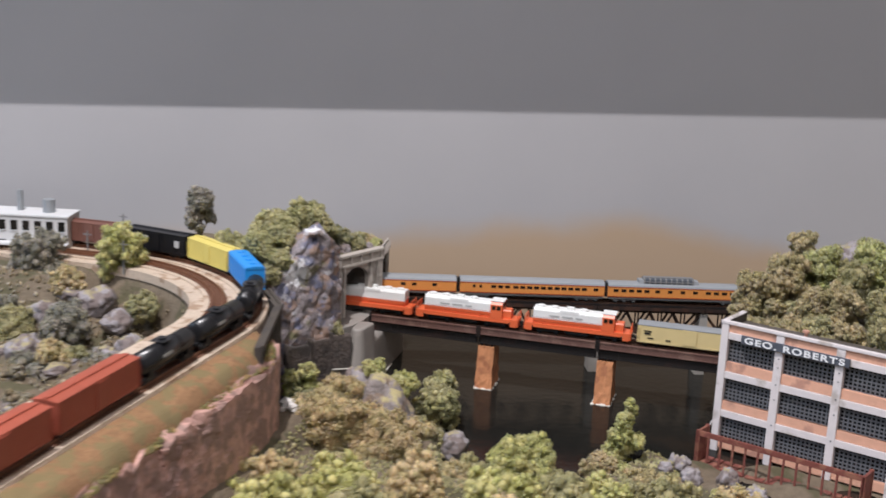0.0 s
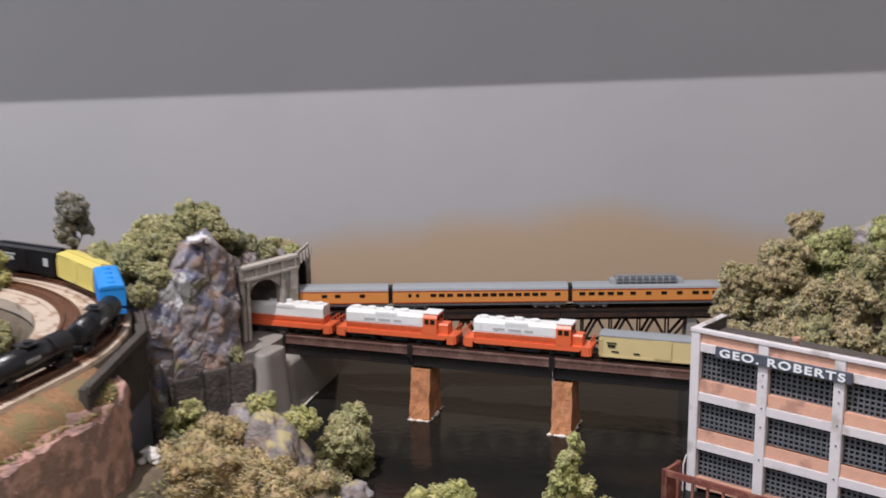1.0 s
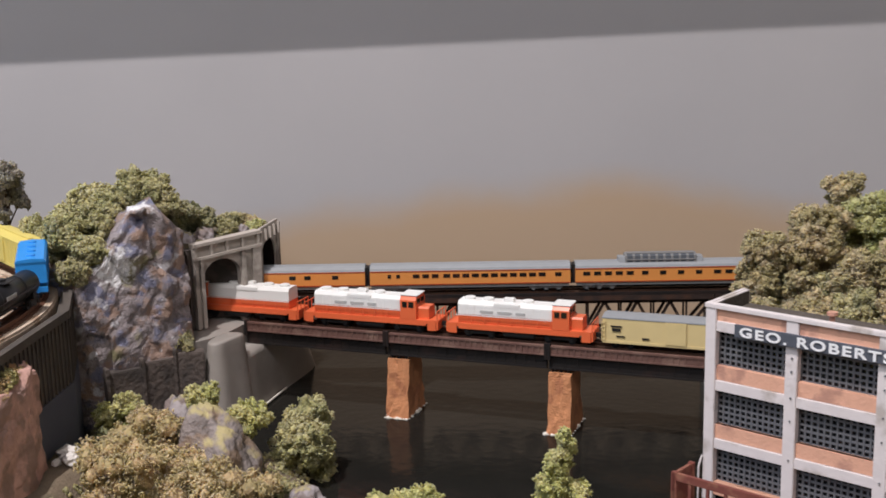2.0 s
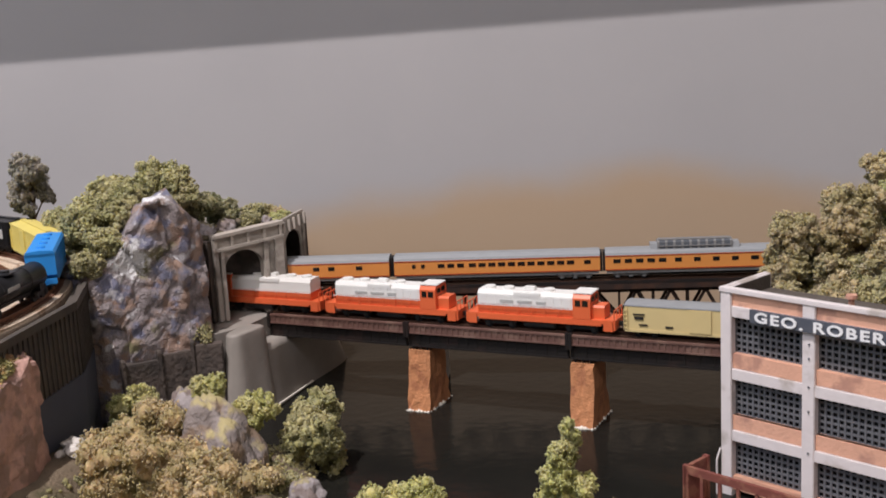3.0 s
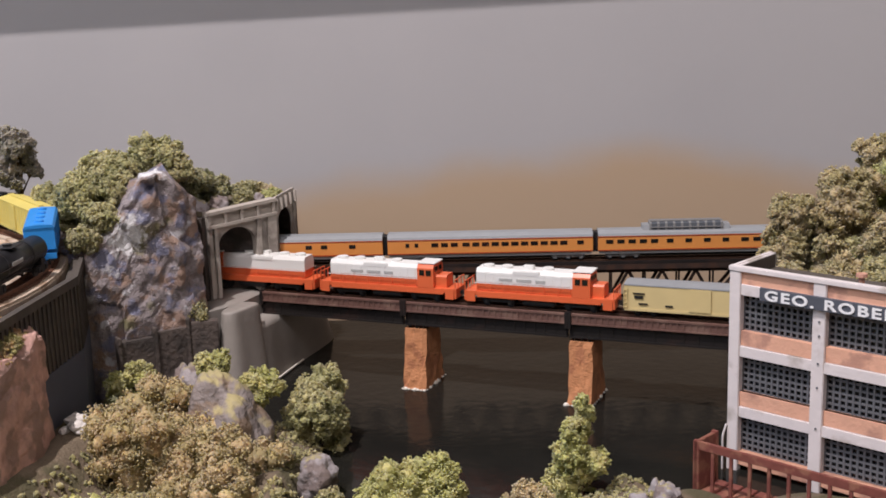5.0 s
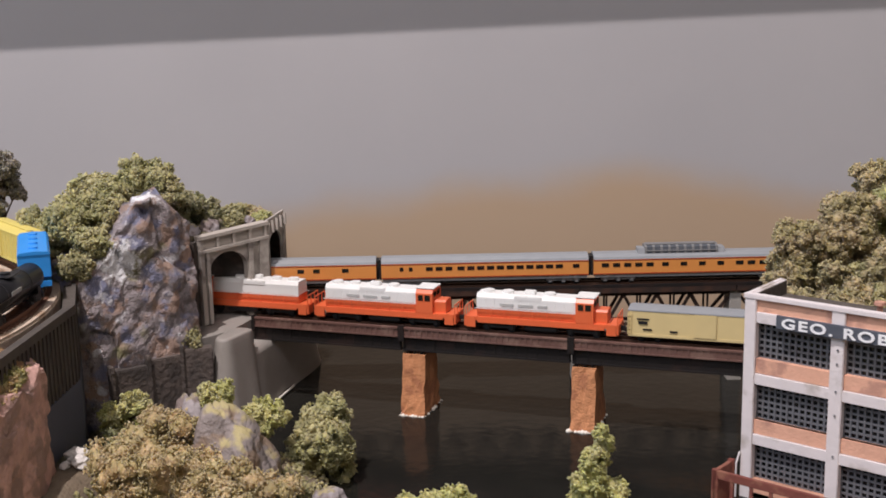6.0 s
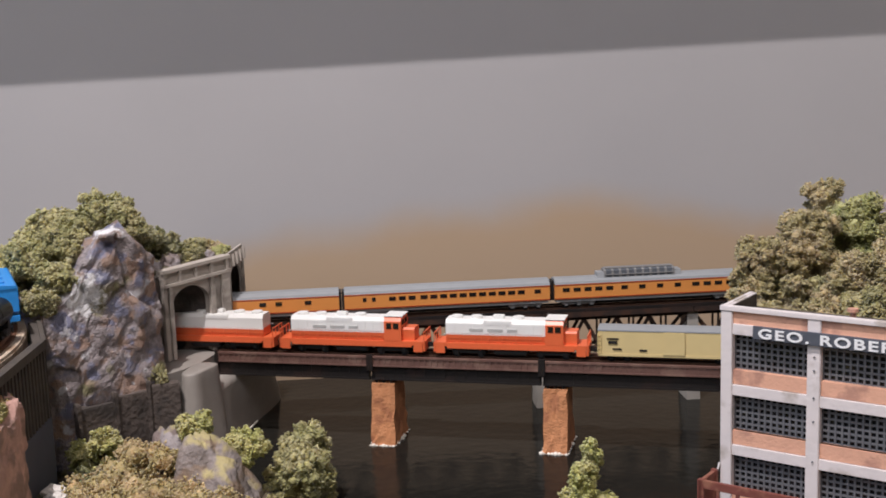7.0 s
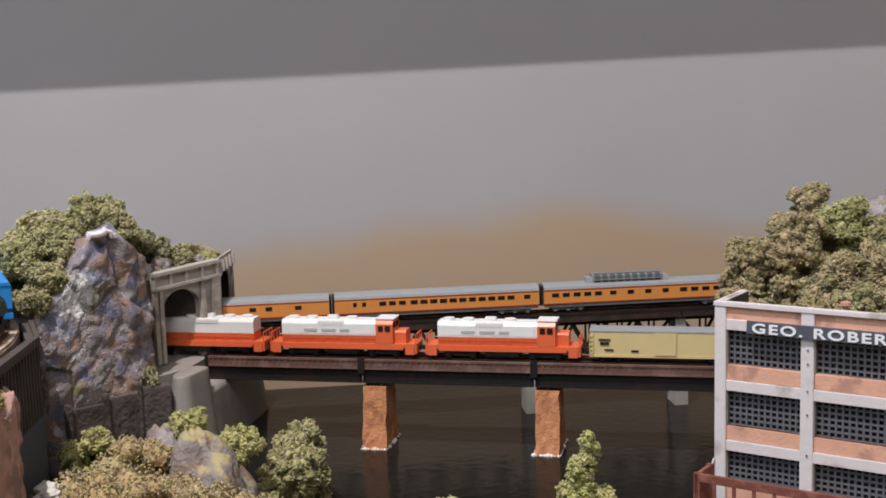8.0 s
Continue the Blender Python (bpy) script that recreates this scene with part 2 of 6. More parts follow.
def water_material():
    m = bpy.data.materials.new("dark_water")
    m.use_nodes = True
    nodes, links = m.node_tree.nodes, m.node_tree.links
    p = nodes["Principled BSDF"]
    p.inputs["Base Color"].default_value = (0.016, 0.015, 0.011, 1)
    p.inputs["Roughness"].default_value = 0.13
    p.inputs["IOR"].default_value = 1.33
    p.inputs["Specular IOR Level"].default_value = 0.22
    g = nodes.new("ShaderNodeNewGeometry")
    n = nodes.new("ShaderNodeTexNoise")
    n.inputs["Scale"].default_value, n.inputs["Detail"].default_value = 130, 3
    links.new(g.outputs["Position"], n.inputs["Vector"])
    b = nodes.new("ShaderNodeBump")
    b.inputs["Strength"].default_value, b.inputs["Distance"].default_value = 0.25, 0.001
    links.new(n.outputs["Fac"], b.inputs["Height"])
    links.new(b.outputs[0], p.inputs["Normal"])
    n2 = nodes.new("ShaderNodeTexNoise")
    n2.inputs["Scale"].default_value, n2.inputs["Detail"].default_value = 25, 5
    links.new(g.outputs["Position"], n2.inputs["Vector"])
    mix = nodes.new("ShaderNodeMixRGB")
    mix.inputs[1].default_value, mix.inputs[2].default_value = (0.007, 0.0075, 0.007, 1), (0.020, 0.019, 0.016, 1)
    links.new(n2.outputs["Fac"], mix.inputs[0])
    links.new(mix.outputs[0], p.inputs["Base Color"])
    return m


M_WATER = water_material()
bm = prism(BM(), [(-0.34, -0.28), (0.50, -0.28), (0.50, wall_y(0.50) - 0.002), (-0.34, wall_y(-0.34) - 0.002)], -0.012, WATER_Z)
tagged(part("water", bm, M_WATER), "still dark glossy river of cast resin", "water", kind="structure")


# ---- girder bridge in front ----
BY = -0.0175
def bridge_pier(x):
    t = empty("bridge_pier", pose(x, BY, WATER_Z - 0.001), "orange-brown brick bridge pier standing in dark water", "pier", "bridge piers")
    bm = BM()
    levels = ((0.000, 0.0090, 0.0190), (0.003, 0.0089, 0.0186), (0.008, 0.0087, 0.0176), (0.014, 0.0085, 0.0164), (0.021, 0.0083, 0.0152), (0.028, 0.0082, 0.0142), (0.035, 0.0081, 0.0134), (0.042, 0.0080, 0.0128), (0.0455, 0.0082, 0.0128))
    rings = []
    for z, hx, hy in levels:
        ring = []
        for k in range(24):
            s, q = divmod(k, 6)
            u = -1 + q / 3
            px, py = ((u, -1), (1, u), (-u, 1), (-1, -u))[s]
            j = 0.0013 * nz(px * 4 + x * 90, z * 420 + py * 4, 1.0, k * 0.37)
            ring.append(bm.verts.new((px * hx + j, py * hy + j, z)))
        rings.append(ring)
    for a, b in zip(rings, rings[1:]):
        for k in range(24):
            bm.faces.new((a[k], a[(k + 1) % 24], b[(k + 1) % 24], b[k]))
    bm.faces.new(rings[-1])
    part("shaft", bm, M_PIER, t)
    bm = BM()
    for sx in (-0.0055, 0.0, 0.0055):
        for sy in (-0.010, 0.010):
            cyl(bm, (sx, sy, 0.0455), (sx, sy, 0.0482), 0.0012, seg=6)
    part("bearing", bm, M_BLACK, t, "small dark bridge bearings")
    bm = BM()
    for k in range(30):
        a = k / 30 * 4
        s, u = int(a), (a % 1) * 2 - 1
        px, py = ((u, -1), (1, u), (-u, 1), (-1, -u))[s]
        q = Matrix.Translation((px * 0.0092, py * 0.0193, 0.0010)) @ Matrix.Diagonal((1, 1, 0.9, 1)) @ Matrix.Rotation(k, 4, "Z")
        bmesh.ops.create_icosphere(bm, subdivisions=1, radius=0.0013 + 0.0024 * nz(k * 1.37, x * 10, 3.7), matrix=q)
    part("water_line", bm, M_FOAM, t, "pale crust where the pier meets the water")
    return t


M_FOAM = mat("pale_crust", (0.78, 0.74, 0.66), 0.6, 0.2, 400)
M_KERB = mat("kerb_red_brown", (0.15, 0.08, 0.065), 0.55, 0.3, 200, second=(0.20, 0.12, 0.095), amount=0.3)
FD_Z = 0.0723       # top of the girder deck
SPAN = 0.1240



def girder_span(x0, x1):
    """One span: two plate girders, ties laid across, two rails and a walkway kerb."""
    L = x1 - x0
    t = empty("bridge_span", pose(x0, BY, 0), "dark brown plate girder bridge span with open ties", "bridge", "girder bridge spans")
    for s in (-1, 1):
        bm = box(BM(), 0.0006, s * 0.0105 - 0.001, FD_Z - 0.0148, L - 0.0006, s * 0.0105 + 0.001, FD_Z - 0.004)
        box(bm, 0.0006, s * 0.0105 - 0.002, FD_Z - 0.0154, L - 0.0006, s * 0.0105 + 0.002, FD_Z - 0.0142)
        box(bm, 0.0006, s * 0.0105 - 0.002, FD_Z - 0.0060, L - 0.0006, s * 0.0105 + 0.002, FD_Z - 0.0048)
        for k in range(17):
            xk = 0.002 + (L - 0.004) * k / 16
            box(bm, xk - 0.0004, s * 0.0105 + s * 0.0009, FD_Z - 0.0143, xk + 0.0004, s * 0.0105 + s * 0.0014, FD_Z - 0.005)
        part("girder", bm, M_GIRDER, t)
    n = int(L / 0.0042)
    me = None
    for k in range(n):
        bm = box(BM(), -0.0012, -0.0125, -0.0034, 0.0012, 0.0125, 0.0) if me is None else None
        if bm:
            ob = part("tie", bm, M_TIE, t)
            me = ob.data
        else:
            ob = new("tie", me)
            ob.parent = t
        ob.location = ((k + 0.5) * L / n, 0, FD_Z - 0.0005)
    for s in (-1, 1):
        bm = box(BM(), 0.0002, s * 0.0127 - 0.0005, FD_Z - 0.0044, L - 0.0002, s * 0.0127 + 0.0005, FD_Z + 0.0008)
        box(bm, 0.0002, s * 0.0128 - 0.0012, FD_Z + 0.0008, L - 0.0002, s * 0.0128 + 0.0012, FD_Z + 0.0022)
        box(bm, 0.0002, s * 0.0128 - 0.0012, FD_Z - 0.0052, L - 0.0002, s * 0.0128 + 0.0012, FD_Z - 0.0042)
        for k in range(n):
            xk = (k + 0.5) * L / n
            box(bm, xk - 0.0006, s * 0.0131 - 0.0006, FD_Z - 0.0046, xk + 0.0006, s * 0.0131 + 0.0006, FD_Z + 0.0012)
        part("kerb_timber", bm, M_KERB, t)
        bm = box(BM(), 0, s * 0.0045 - 0.0004, FD_Z - 0.0004, L, s * 0.0045 + 0.0004, FD_Z + 0.002)
        part("rail", bm, M_RAIL, t)
        for e in (0.0012, L - 0.0012):
            part("end_block", box(BM(), e - 0.0012, s * 0.0130 - 0.0016, FD_Z - 0.0085, e + 0.0012, s * 0.0130 + 0.0016, FD_Z + 0.0035, 0.0003), M_GIRDER, t)
    return t


bridge_pier(0.0195)
bridge_pier(0.0195 + SPAN)
girder_span(0.0105 - 0.1190, 0.0105)
girder_span(0.0105, 0.0105 + SPAN)
girder_span(0.0105 + SPAN, 0.0105 + SPAN * 2 + 0.035)

# ---- deck truss behind ----
RO = Vector((0.1180, 0.0723, 0))
RE = Vector((0.948, 0.319, 0)).normalized()
RYAW = math.degrees(math.atan2(RE.y, RE.x))
RZ, RSP, RBOT = 0.0860, 0.1195, 0.0545


def truss_span(s0, L=RSP):
    """Deck truss seen along its own x, near side at y = 0."""
    p = RO + RE * s0
    t = empty("truss_span", pose(p.x, p.y, 0, 0, 0, RYAW), "dark brown deck truss bridge span with zigzag bracing", "bridge", "deck truss spans")
    top, bot = RZ - 0.005, RBOT
    for y in (0.001, 0.0155):
        part("top_chord", box(BM(), 0, y - 0.0012, top - 0.003, L, y + 0.0012, top), M_STEEL, t)
        part("bottom_chord", box(BM(), 0.0205, y - 0.0012, bot, L - 0.0205, y + 0.0012, bot + 0.0022), M_STEEL, t)
        n = 8
        # end posts lean in; between them the web zigzags in even panels
        xk = [0.0015] + [0.021 + (L - 0.042) * k / 6 for k in range(7)] + [L - 0.0015]
        for k in range(n):
            up0 = k % 2 == 0
            a = (xk[k], y, top - 0.002 if up0 else bot + 0.001)
            b = (xk[k + 1], y, bot + 0.001 if up0 else top - 0.002)
            part("diagonal", beam(BM(), a, b, 0.0018, 0.0022), M_STEEL, t)
        for k in (1, 3, 5, 7):
            part("gusset", box(BM(), xk[k] - 0.0028, y - 0.0016, bot - 0.0004, xk[k] + 0.0028, y + 0.0016, bot + 0.0036, 0.0003), M_STEEL, t)
            part("post", box(BM(), xk[k] - 0.0007, y - 0.0008, bot + 0.001, xk[k] + 0.0007, y + 0.0008, top - 0.001), M_STEEL, t)
    bm = BM()
    for k in range(9):
        xk = 0.002 + (L - 0.004) * k / 8
        box(bm, xk - 0.0006, 0.001, top - 0.002, xk + 0.0006, 0.0155, top - 0.001)
        if 0 < k < 8:
            box(bm, xk - 0.0006, 0.001, bot, xk + 0.0006, 0.0155, bot + 0.001)
    part("cross_brace", bm, M_STEEL, t)
    part("deck", box(BM(), 0.0002, -0.004, RZ - 0.0052, L - 0.0002, 0.0205, RZ - 0.0005, 0.0004), M_STEEL, t)
    for y in (-0.004, 0.0195):
        part("kerb_timber", box(BM(), 0, y, RZ - 0.0008, L, y + 0.0014, RZ + 0.0018), M_GIRDER, t)
    for y in (0.0037, 0.0127):
        part("rail", box(BM(), 0, y - 0.0004, RZ - 0.0006, L, y + 0.0004, RZ + 0.0018), M_RAIL, t)
    return t


def truss_tower(s0):
    p = RO + RE * s0
    t = empty("bridge_tower", pose(p.x, p.y, 0, 0, 0, RYAW), "plain grey concrete bridge tower", "pier", "truss towers")
    bm = BM()
    lo, hi = [], []
    for x, y in ((-1, 0), (1, 0), (1, 1), (-1, 1)):
        lo.append(bm.verts.new((x * 0.0055, -0.004 + y * 0.0245, 0)))
        hi.append(bm.verts.new((x * 0.0042, -0.001 + y * 0.0185, RZ - 0.0052)))
    for k in range(4):
        bm.faces.new((lo[k], lo[(k + 1) % 4], hi[(k + 1) % 4], hi[k]))
    bm.faces.new(hi)
    part("shaft", bm, M_GREYPIER, t)
    return t


for k in (-2, -1, 0, 1):
    truss_span(k * RSP)
for k in (-1, 0, 1, 2):
    truss_tower(k * RSP)

# ---- rock, portal, abutment ----
BANK = Matrix.Translation((0.0135, -0.0372, 0.0138)) @ Matrix.Scale(0.953, 4)      # the left bank's own frame


def rock_material():
    """Rust brown, purple-grey and blue-grey washes over dark rock, with white glints and a pale peak painted in, and a
    slight varnish.
    """
    m = mat("cliff_rock", (0.30, 0.262, 0.268), 0.72, 0.7, 380, bump=1.0, bscale=800, second=(0.36, 0.25, 0.20), amount=0.45, sscale=75)
    nodes, links = m.node_tree.nodes, m.node_tree.links
    p = nodes["Principled BSDF"]
    g = nodes.new("ShaderNodeNewGeometry")
    out = p.inputs["Base Color"].links[0].from_socket
    # noise washes; the pale second one paints in small white glints
    for shift, scale, lo, hi, color in ((3.0, 66, 0.53, 0.62, (0.22, 0.225, 0.32)), (7.0, 85, 0.61, 0.67, (0.62, 0.61, 0.64)), (11.0, 30, 0.60, 0.66, (0.24, 0.22, 0.12))):
        mp = nodes.new("ShaderNodeMapping")
        mp.inputs["Location"].default_value = (shift, shift, 0)
        links.new(g.outputs["Position"], mp.inputs["Vector"])
        n = nodes.new("ShaderNodeTexNoise")
        n.inputs["Scale"].default_value, n.inputs["Detail"].default_value = scale, 7
        links.new(mp.outputs[0], n.inputs["Vector"])
        r = nodes.new("ShaderNodeValToRGB")
        r.color_ramp.elements[0].position, r.color_ramp.elements[1].position = lo, hi
        links.new(n.outputs["Fac"], r.inputs[0])
        mix = nodes.new("ShaderNodeMixRGB")
        links.new(r.outputs[0], mix.inputs[0])
        links.new(out, mix.inputs[1])
        mix.inputs[2].default_value = (*color, 1)
        out = mix.outputs[0]
    # a white glint painted on the nose of the cliff, a white spot at its peak
    for place, size in (((-0.1546, -0.1288, 0.1365), 0.0155), ((-0.1440, -0.1070, 0.1800), 0.0105)):
        far = nodes.new("ShaderNodeVectorMath")
        far.operation = "DISTANCE"
        links.new(g.outputs["Position"], far.inputs[0])
        far.inputs[1].default_value = place
        ragged = nodes.new("ShaderNodeTexNoise")
        ragged.inputs["Scale"].default_value, ragged.inputs["Detail"].default_value = 260, 6
        links.new(g.outputs["Position"], ragged.inputs["Vector"])
        edge = nodes.new("ShaderNodeMath")
        edge.operation = "MULTIPLY_ADD"
        links.new(ragged.outputs["Fac"], edge.inputs[0])
        edge.inputs[1].default_value = size * 2.2
        links.new(far.outputs["Value"], edge.inputs[2])
        spot = nodes.new("ShaderNodeMapRange")
        spot.inputs[1].default_value, spot.inputs[2].default_value = size * 2.15, size * 1.75
        links.new(edge.outputs[0], spot.inputs[0])
        mix = nodes.new("ShaderNodeMixRGB")
        links.new(spot.outputs[0], mix.inputs[0])
        links.new(out, mix.inputs[1])
        mix.inputs[2].default_value = (0.85, 0.85, 0.87, 1)
        out = mix.outputs[0]
    links.new(out, p.inputs["Base Color"])
    return m


M_ROCK = rock_material()
M_PINKROCK = mat("pink_rock", (0.56, 0.34, 0.29), 0.8, 0.55, 110, bump=0.9, bscale=260, second=(0.34, 0.22, 0.19), amount=0.5, sscale=60)


def rock_mass(name, plan, top, label, material, rows=26, rough=0.008, seed=0.0, per=0.004, lean=0.15, base=-0.01, smooth=True, blocky=False):
    """A craggy mass over a closed plan outline; top gives the height at a place."""
    pts = []
    n = len(plan)
    for i in range(n):
        a, b = Vector((*plan[i], 0)), Vector((*plan[(i + 1) % n], 0))
        m = max(1, int((b - a).length / per))
        pts += [a.lerp(b, k / m) for k in range(m)]
    mid = sum(pts, Vector()) / len(pts)
    bm = BM()
    rings = []
    for j in range(rows + 1):
        v = j / rows
        ring = []
        for p in pts:
            h = top(p.x, p.y)
            z = base + (h - base) * v
            inward = lean * v ** 2.2
            q = p.lerp(mid, inward)
            d = (p - mid).normalized()
            if blocky:
                c = Vector((q.x, q.y, z * 0.8)) + 0.006 * Vector((noise.noise((q.x * 50, q.y * 50, z * 50)), noise.noise((q.x * 50, z * 50, q.y * 50 + 9)), 0))
                w = 0.0
                for f, k in ((46, 1.1),):
                    dist, near = noise.voronoi(c * f)
                    w += rough * k * (noise.cell(near[0] * 31.7) * 0.5 + 0.55 - 0.7 * dist[0])
                w += rough * (0.85 * noise.turbulence(c * 70, 5, True, noise_basis="PERLIN_ORIGINAL", amplitude_scale=0.5, frequency_scale=2.2) - 0.8)
                ring.append(bm.verts.new((q.x + d.x * w, q.y + d.y * w, z + 0.006 * v * noise.noise((q.x * 90, q.y * 90, z * 60)))))
                continue
            w = rough * 0.5 * noise.ridged_multi_fractal((q.x * 40, q.y * 40, z * 22 + seed), 0.9, 2.3, 5, 1.0, 2.0) - rough * 0.7
            w += 0.6 * (rough * noise.noise((q.x * 45, q.y * 45, z * 35 + seed)) + rough * 0.8 * abs(noise.noise((q.x * 22, q.y * 22, z * 90 + seed))) + rough * 0.4 * noise.noise((q.x * 130, q.y * 130, z * 110 + seed)) + rough * 0.22 * noise.noise((q.x * 330, q.y * 330, z * 240 + seed)))
            ring.append(bm.verts.new((q.x + d.x * w, q.y + d.y * w, z)))
        rings.append(ring)
    m = len(pts)
    for a, b in zip(rings, rings[1:]):
        for k in range(m):
            bm.faces.new((a[k], a[(k + 1) % m], b[(k + 1) % m], b[k]))
    # closed top, drawn in ring by ring
    last = rings[-1]
    for f in (0.75, 0.5, 0.25):
        ring = []
        for v in rings[-1]:
            q = Vector((v.co.x, v.co.y, 0)).lerp(mid, 1 - f)
            ring.append(bm.verts.new((q.x, q.y, top(q.x, q.y) + rough * 0.8 * noise.noise((q.x * 60, q.y * 60, seed)))))
        for k in range(m):
            bm.faces.new((last[k], last[(k + 1) % m], ring[(k + 1) % m], ring[k]))
        last = ring
    bm.faces.new(last)
    return tagged(part(name, bm, material, smooth=smooth), label, "rock")


def ribbon(bm, line, w0, w1, z0, z1, mi=0):
    """A band along a plan line from w0 to w1 across it (to the right of the way) between two heights."""
    rows = []
    for i, p in enumerate(line):
        a = Vector(line[max(0, i - 1)])
        b = Vector(line[min(len(line) - 1, i + 1)])
        d = (b - a).normalized()
        s = Vector((-d.y, d.x))
        p = Vector(p)
        rows.append([bm.verts.new((*(p + s * w), z)) for w, z in ((w0, z0), (w1, z0), (w1, z1), (w0, z1))])
    for a, b in zip(rows, rows[1:]):
        for k in range(4):
            bm.faces.new((a[k], a[(k + 1) % 4], b[(k + 1) % 4], b[k])).material_index = mi
    bm.faces.new(rows[0])
    bm.faces.new(rows[-1][::-1])
    return bm


M_DARKSTONE = mat("dark_stone", (0.10, 0.08, 0.07), 0.8, 0.35, 120, bump=0.7, bscale=300, second=(0.06, 0.05, 0.045), amount=0.4, sscale=50)


def cliff_top(x, y):
    peak = 0.052 * math.exp(-((abs(x + 0.165) / 0.030) ** 3) - (abs(y + 0.070) / 0.036) ** 3)
    shoulder = 0.026 * math.exp(-(((x + 0.205) / 0.045) ** 2) - ((y + 0.040) / 0.045) ** 2)
    return 0.122 + max(peak, shoulder) + 0.005 * nz(x, y, 80, 6.0) * (peak + shoulder) / 0.05 - 0.006 * sm(-0.14, -0.11, x) + 0.006 * nz(x, y, 70, 3.0)


rock_mass("cliff", [(-0.226, -0.124), (-0.202, -0.134), (-0.186, -0.126), (-0.166, -0.096), (-0.1460, -0.071), (-0.1400, -0.0480), (-0.1560, -0.0290), (-0.186, -0.020), (-0.190, 0.05), (-0.20, 0.085), (-0.30, 0.03), (-0.30, -0.05), (-0.245, -0.085)], cliff_top, "craggy grey and rust rock cliff above the river", M_ROCK, rough=0.0055, lean=0.05, per=0.0014, rows=120, smooth=True, blocky=True).matrix_world = BANK

# tunnel portal: a bent concrete wall with two openings
PA, PB, PC = Vector((-0.1345, -0.0570, 0)), Vector((-0.1045, -0.0080, 0)), Vector((-0.1110, 0.0350, 0))
P_Z0 = 0.0730


def portal_wall(t, a, b, za, zb, o0, o1, oz, arch, thick=0.006):
    """One leaf from a to b with an arched opening from o0 to o1 along it, oz high at the springing."""
    d = (b - a)
    L = d.length
    m = Matrix.Translation((a.x, a.y, 0)) @ Matrix.Rotation(math.atan2(d.y, d.x), 4, "Z")
    top = lambda x: za + (zb - za) * x / L
    def leaf(name, prof):
        bm = BM()
        f = [bm.verts.new((x, 0, z)) for x, z in prof]
        g = [bm.verts.new((x, thick, z)) for x, z in prof]
        n = len(prof)
        bm.faces.new(f)
        bm.faces.new(g[::-1])
        for i in range(n):
            bm.faces.new((f[i], g[i], g[(i + 1) % n], f[(i + 1) % n]))
        bm.transform(m)
        part(name, bm, M_CONCRETE, t)
    c, r = (o0 + o1) / 2, (o1 - o0) / 2
    curve = [(c - r * math.cos(k * math.pi / 12), oz + arch * math.sin(k * math.pi / 12)) for k in range(13)]
    half = len(curve) // 2
    leaf("wall_panel", [(0, P_Z0), (o0, P_Z0), (o0, oz)] + curve[1:half + 1] + [(c, top(c)), (0, top(0))])
    leaf("wall_panel", [(o1, P_Z0), (L, P_Z0), (L, top(L)), (c, top(c))] + curve[half:-1] + [(o1, oz)])
    def block(name, x0, x1, z0, z1, y=0.0022):
        bm = box(BM(), x0, -y, z0, x1, 0.0, z1, 0.0003)
        bm.transform(m)
        part(name, bm, M_CONCRETE, t)
    return L, top, block, m


t = empty("tunnel_portal", pose(0, 0, 0), "weathered grey concrete tunnel portal with pilasters and parapet", "tunnel portal")
L, top, block, m = portal_wall(t, PA, PB, 0.1390, 0.1430, 0.0085, 0.0400, 0.1115, 0.0135)
for x0, x1 in ((0.0, 0.0032), (0.0050, 0.0080), (0.0405, 0.0442), (0.0500, 0.0573)):
    block("pilaster", x0, x1, P_Z0, top(x0) - 0.011, 0.0026)
for k in range(5):
    bm = beam(BM(), (0.0015 + k * 0.0135, -0.0014, top(0.002 + k * 0.0133) - 0.011), (0.0015 + k * 0.0135, -0.0014, top(0.002 + k * 0.0133) - 0.002), 0.0022, 0.0026)
    bm.transform(m)
    part("parapet_post", bm, M_CONCRETE, t)
for dz, hgt, yy in ((-0.0125, 0.0022, 0.0034), (-0.0022, 0.0024, 0.0034)):
    bm = BM()
    vs = [(-0.0005, -yy, top(0) + dz), (L + 0.0005, -yy, top(L) + dz), (L + 0.0005, -yy, top(L) + dz + hgt), (-0.0005, -yy, top(0) + dz + hgt)]
    f = [bm.verts.new(v) for v in vs] + [bm.verts.new((x, 0.0, z)) for x, y, z in vs]
    for q in ((0, 1, 2, 3), (7, 6, 5, 4), (0, 4, 5, 1), (1, 5, 6, 2), (2, 6, 7, 3), (3, 7, 4, 0)):
        bm.faces.new([f[i] for i in q])
    bm.transform(m)
    part("cornice", bm, M_CONCRETE, t)
L, top, block, m = portal_wall(t, PB, PC, 0.1430, 0.1440, 0.0045, 0.0360, 0.1200, 0.0120, 0.0016)
for x0, x1 in ((0.0, 0.0040), (0.0385, 0.0434)):
    block("pilaster", x0, x1, P_Z0, top(x0) - 0.011, 0.0010)
for k in range(5):
    bm = beam(BM(), (0.0015 + k * 0.0100, -0.0014, top(0.002 + k * 0.0098) - 0.011), (0.0015 + k * 0.0100, -0.0014, top(0.002 + k * 0.0098) - 0.002), 0.0016, 0.0022)
    bm.transform(m)
    part("parapet_post", bm, M_CONCRETE, t)

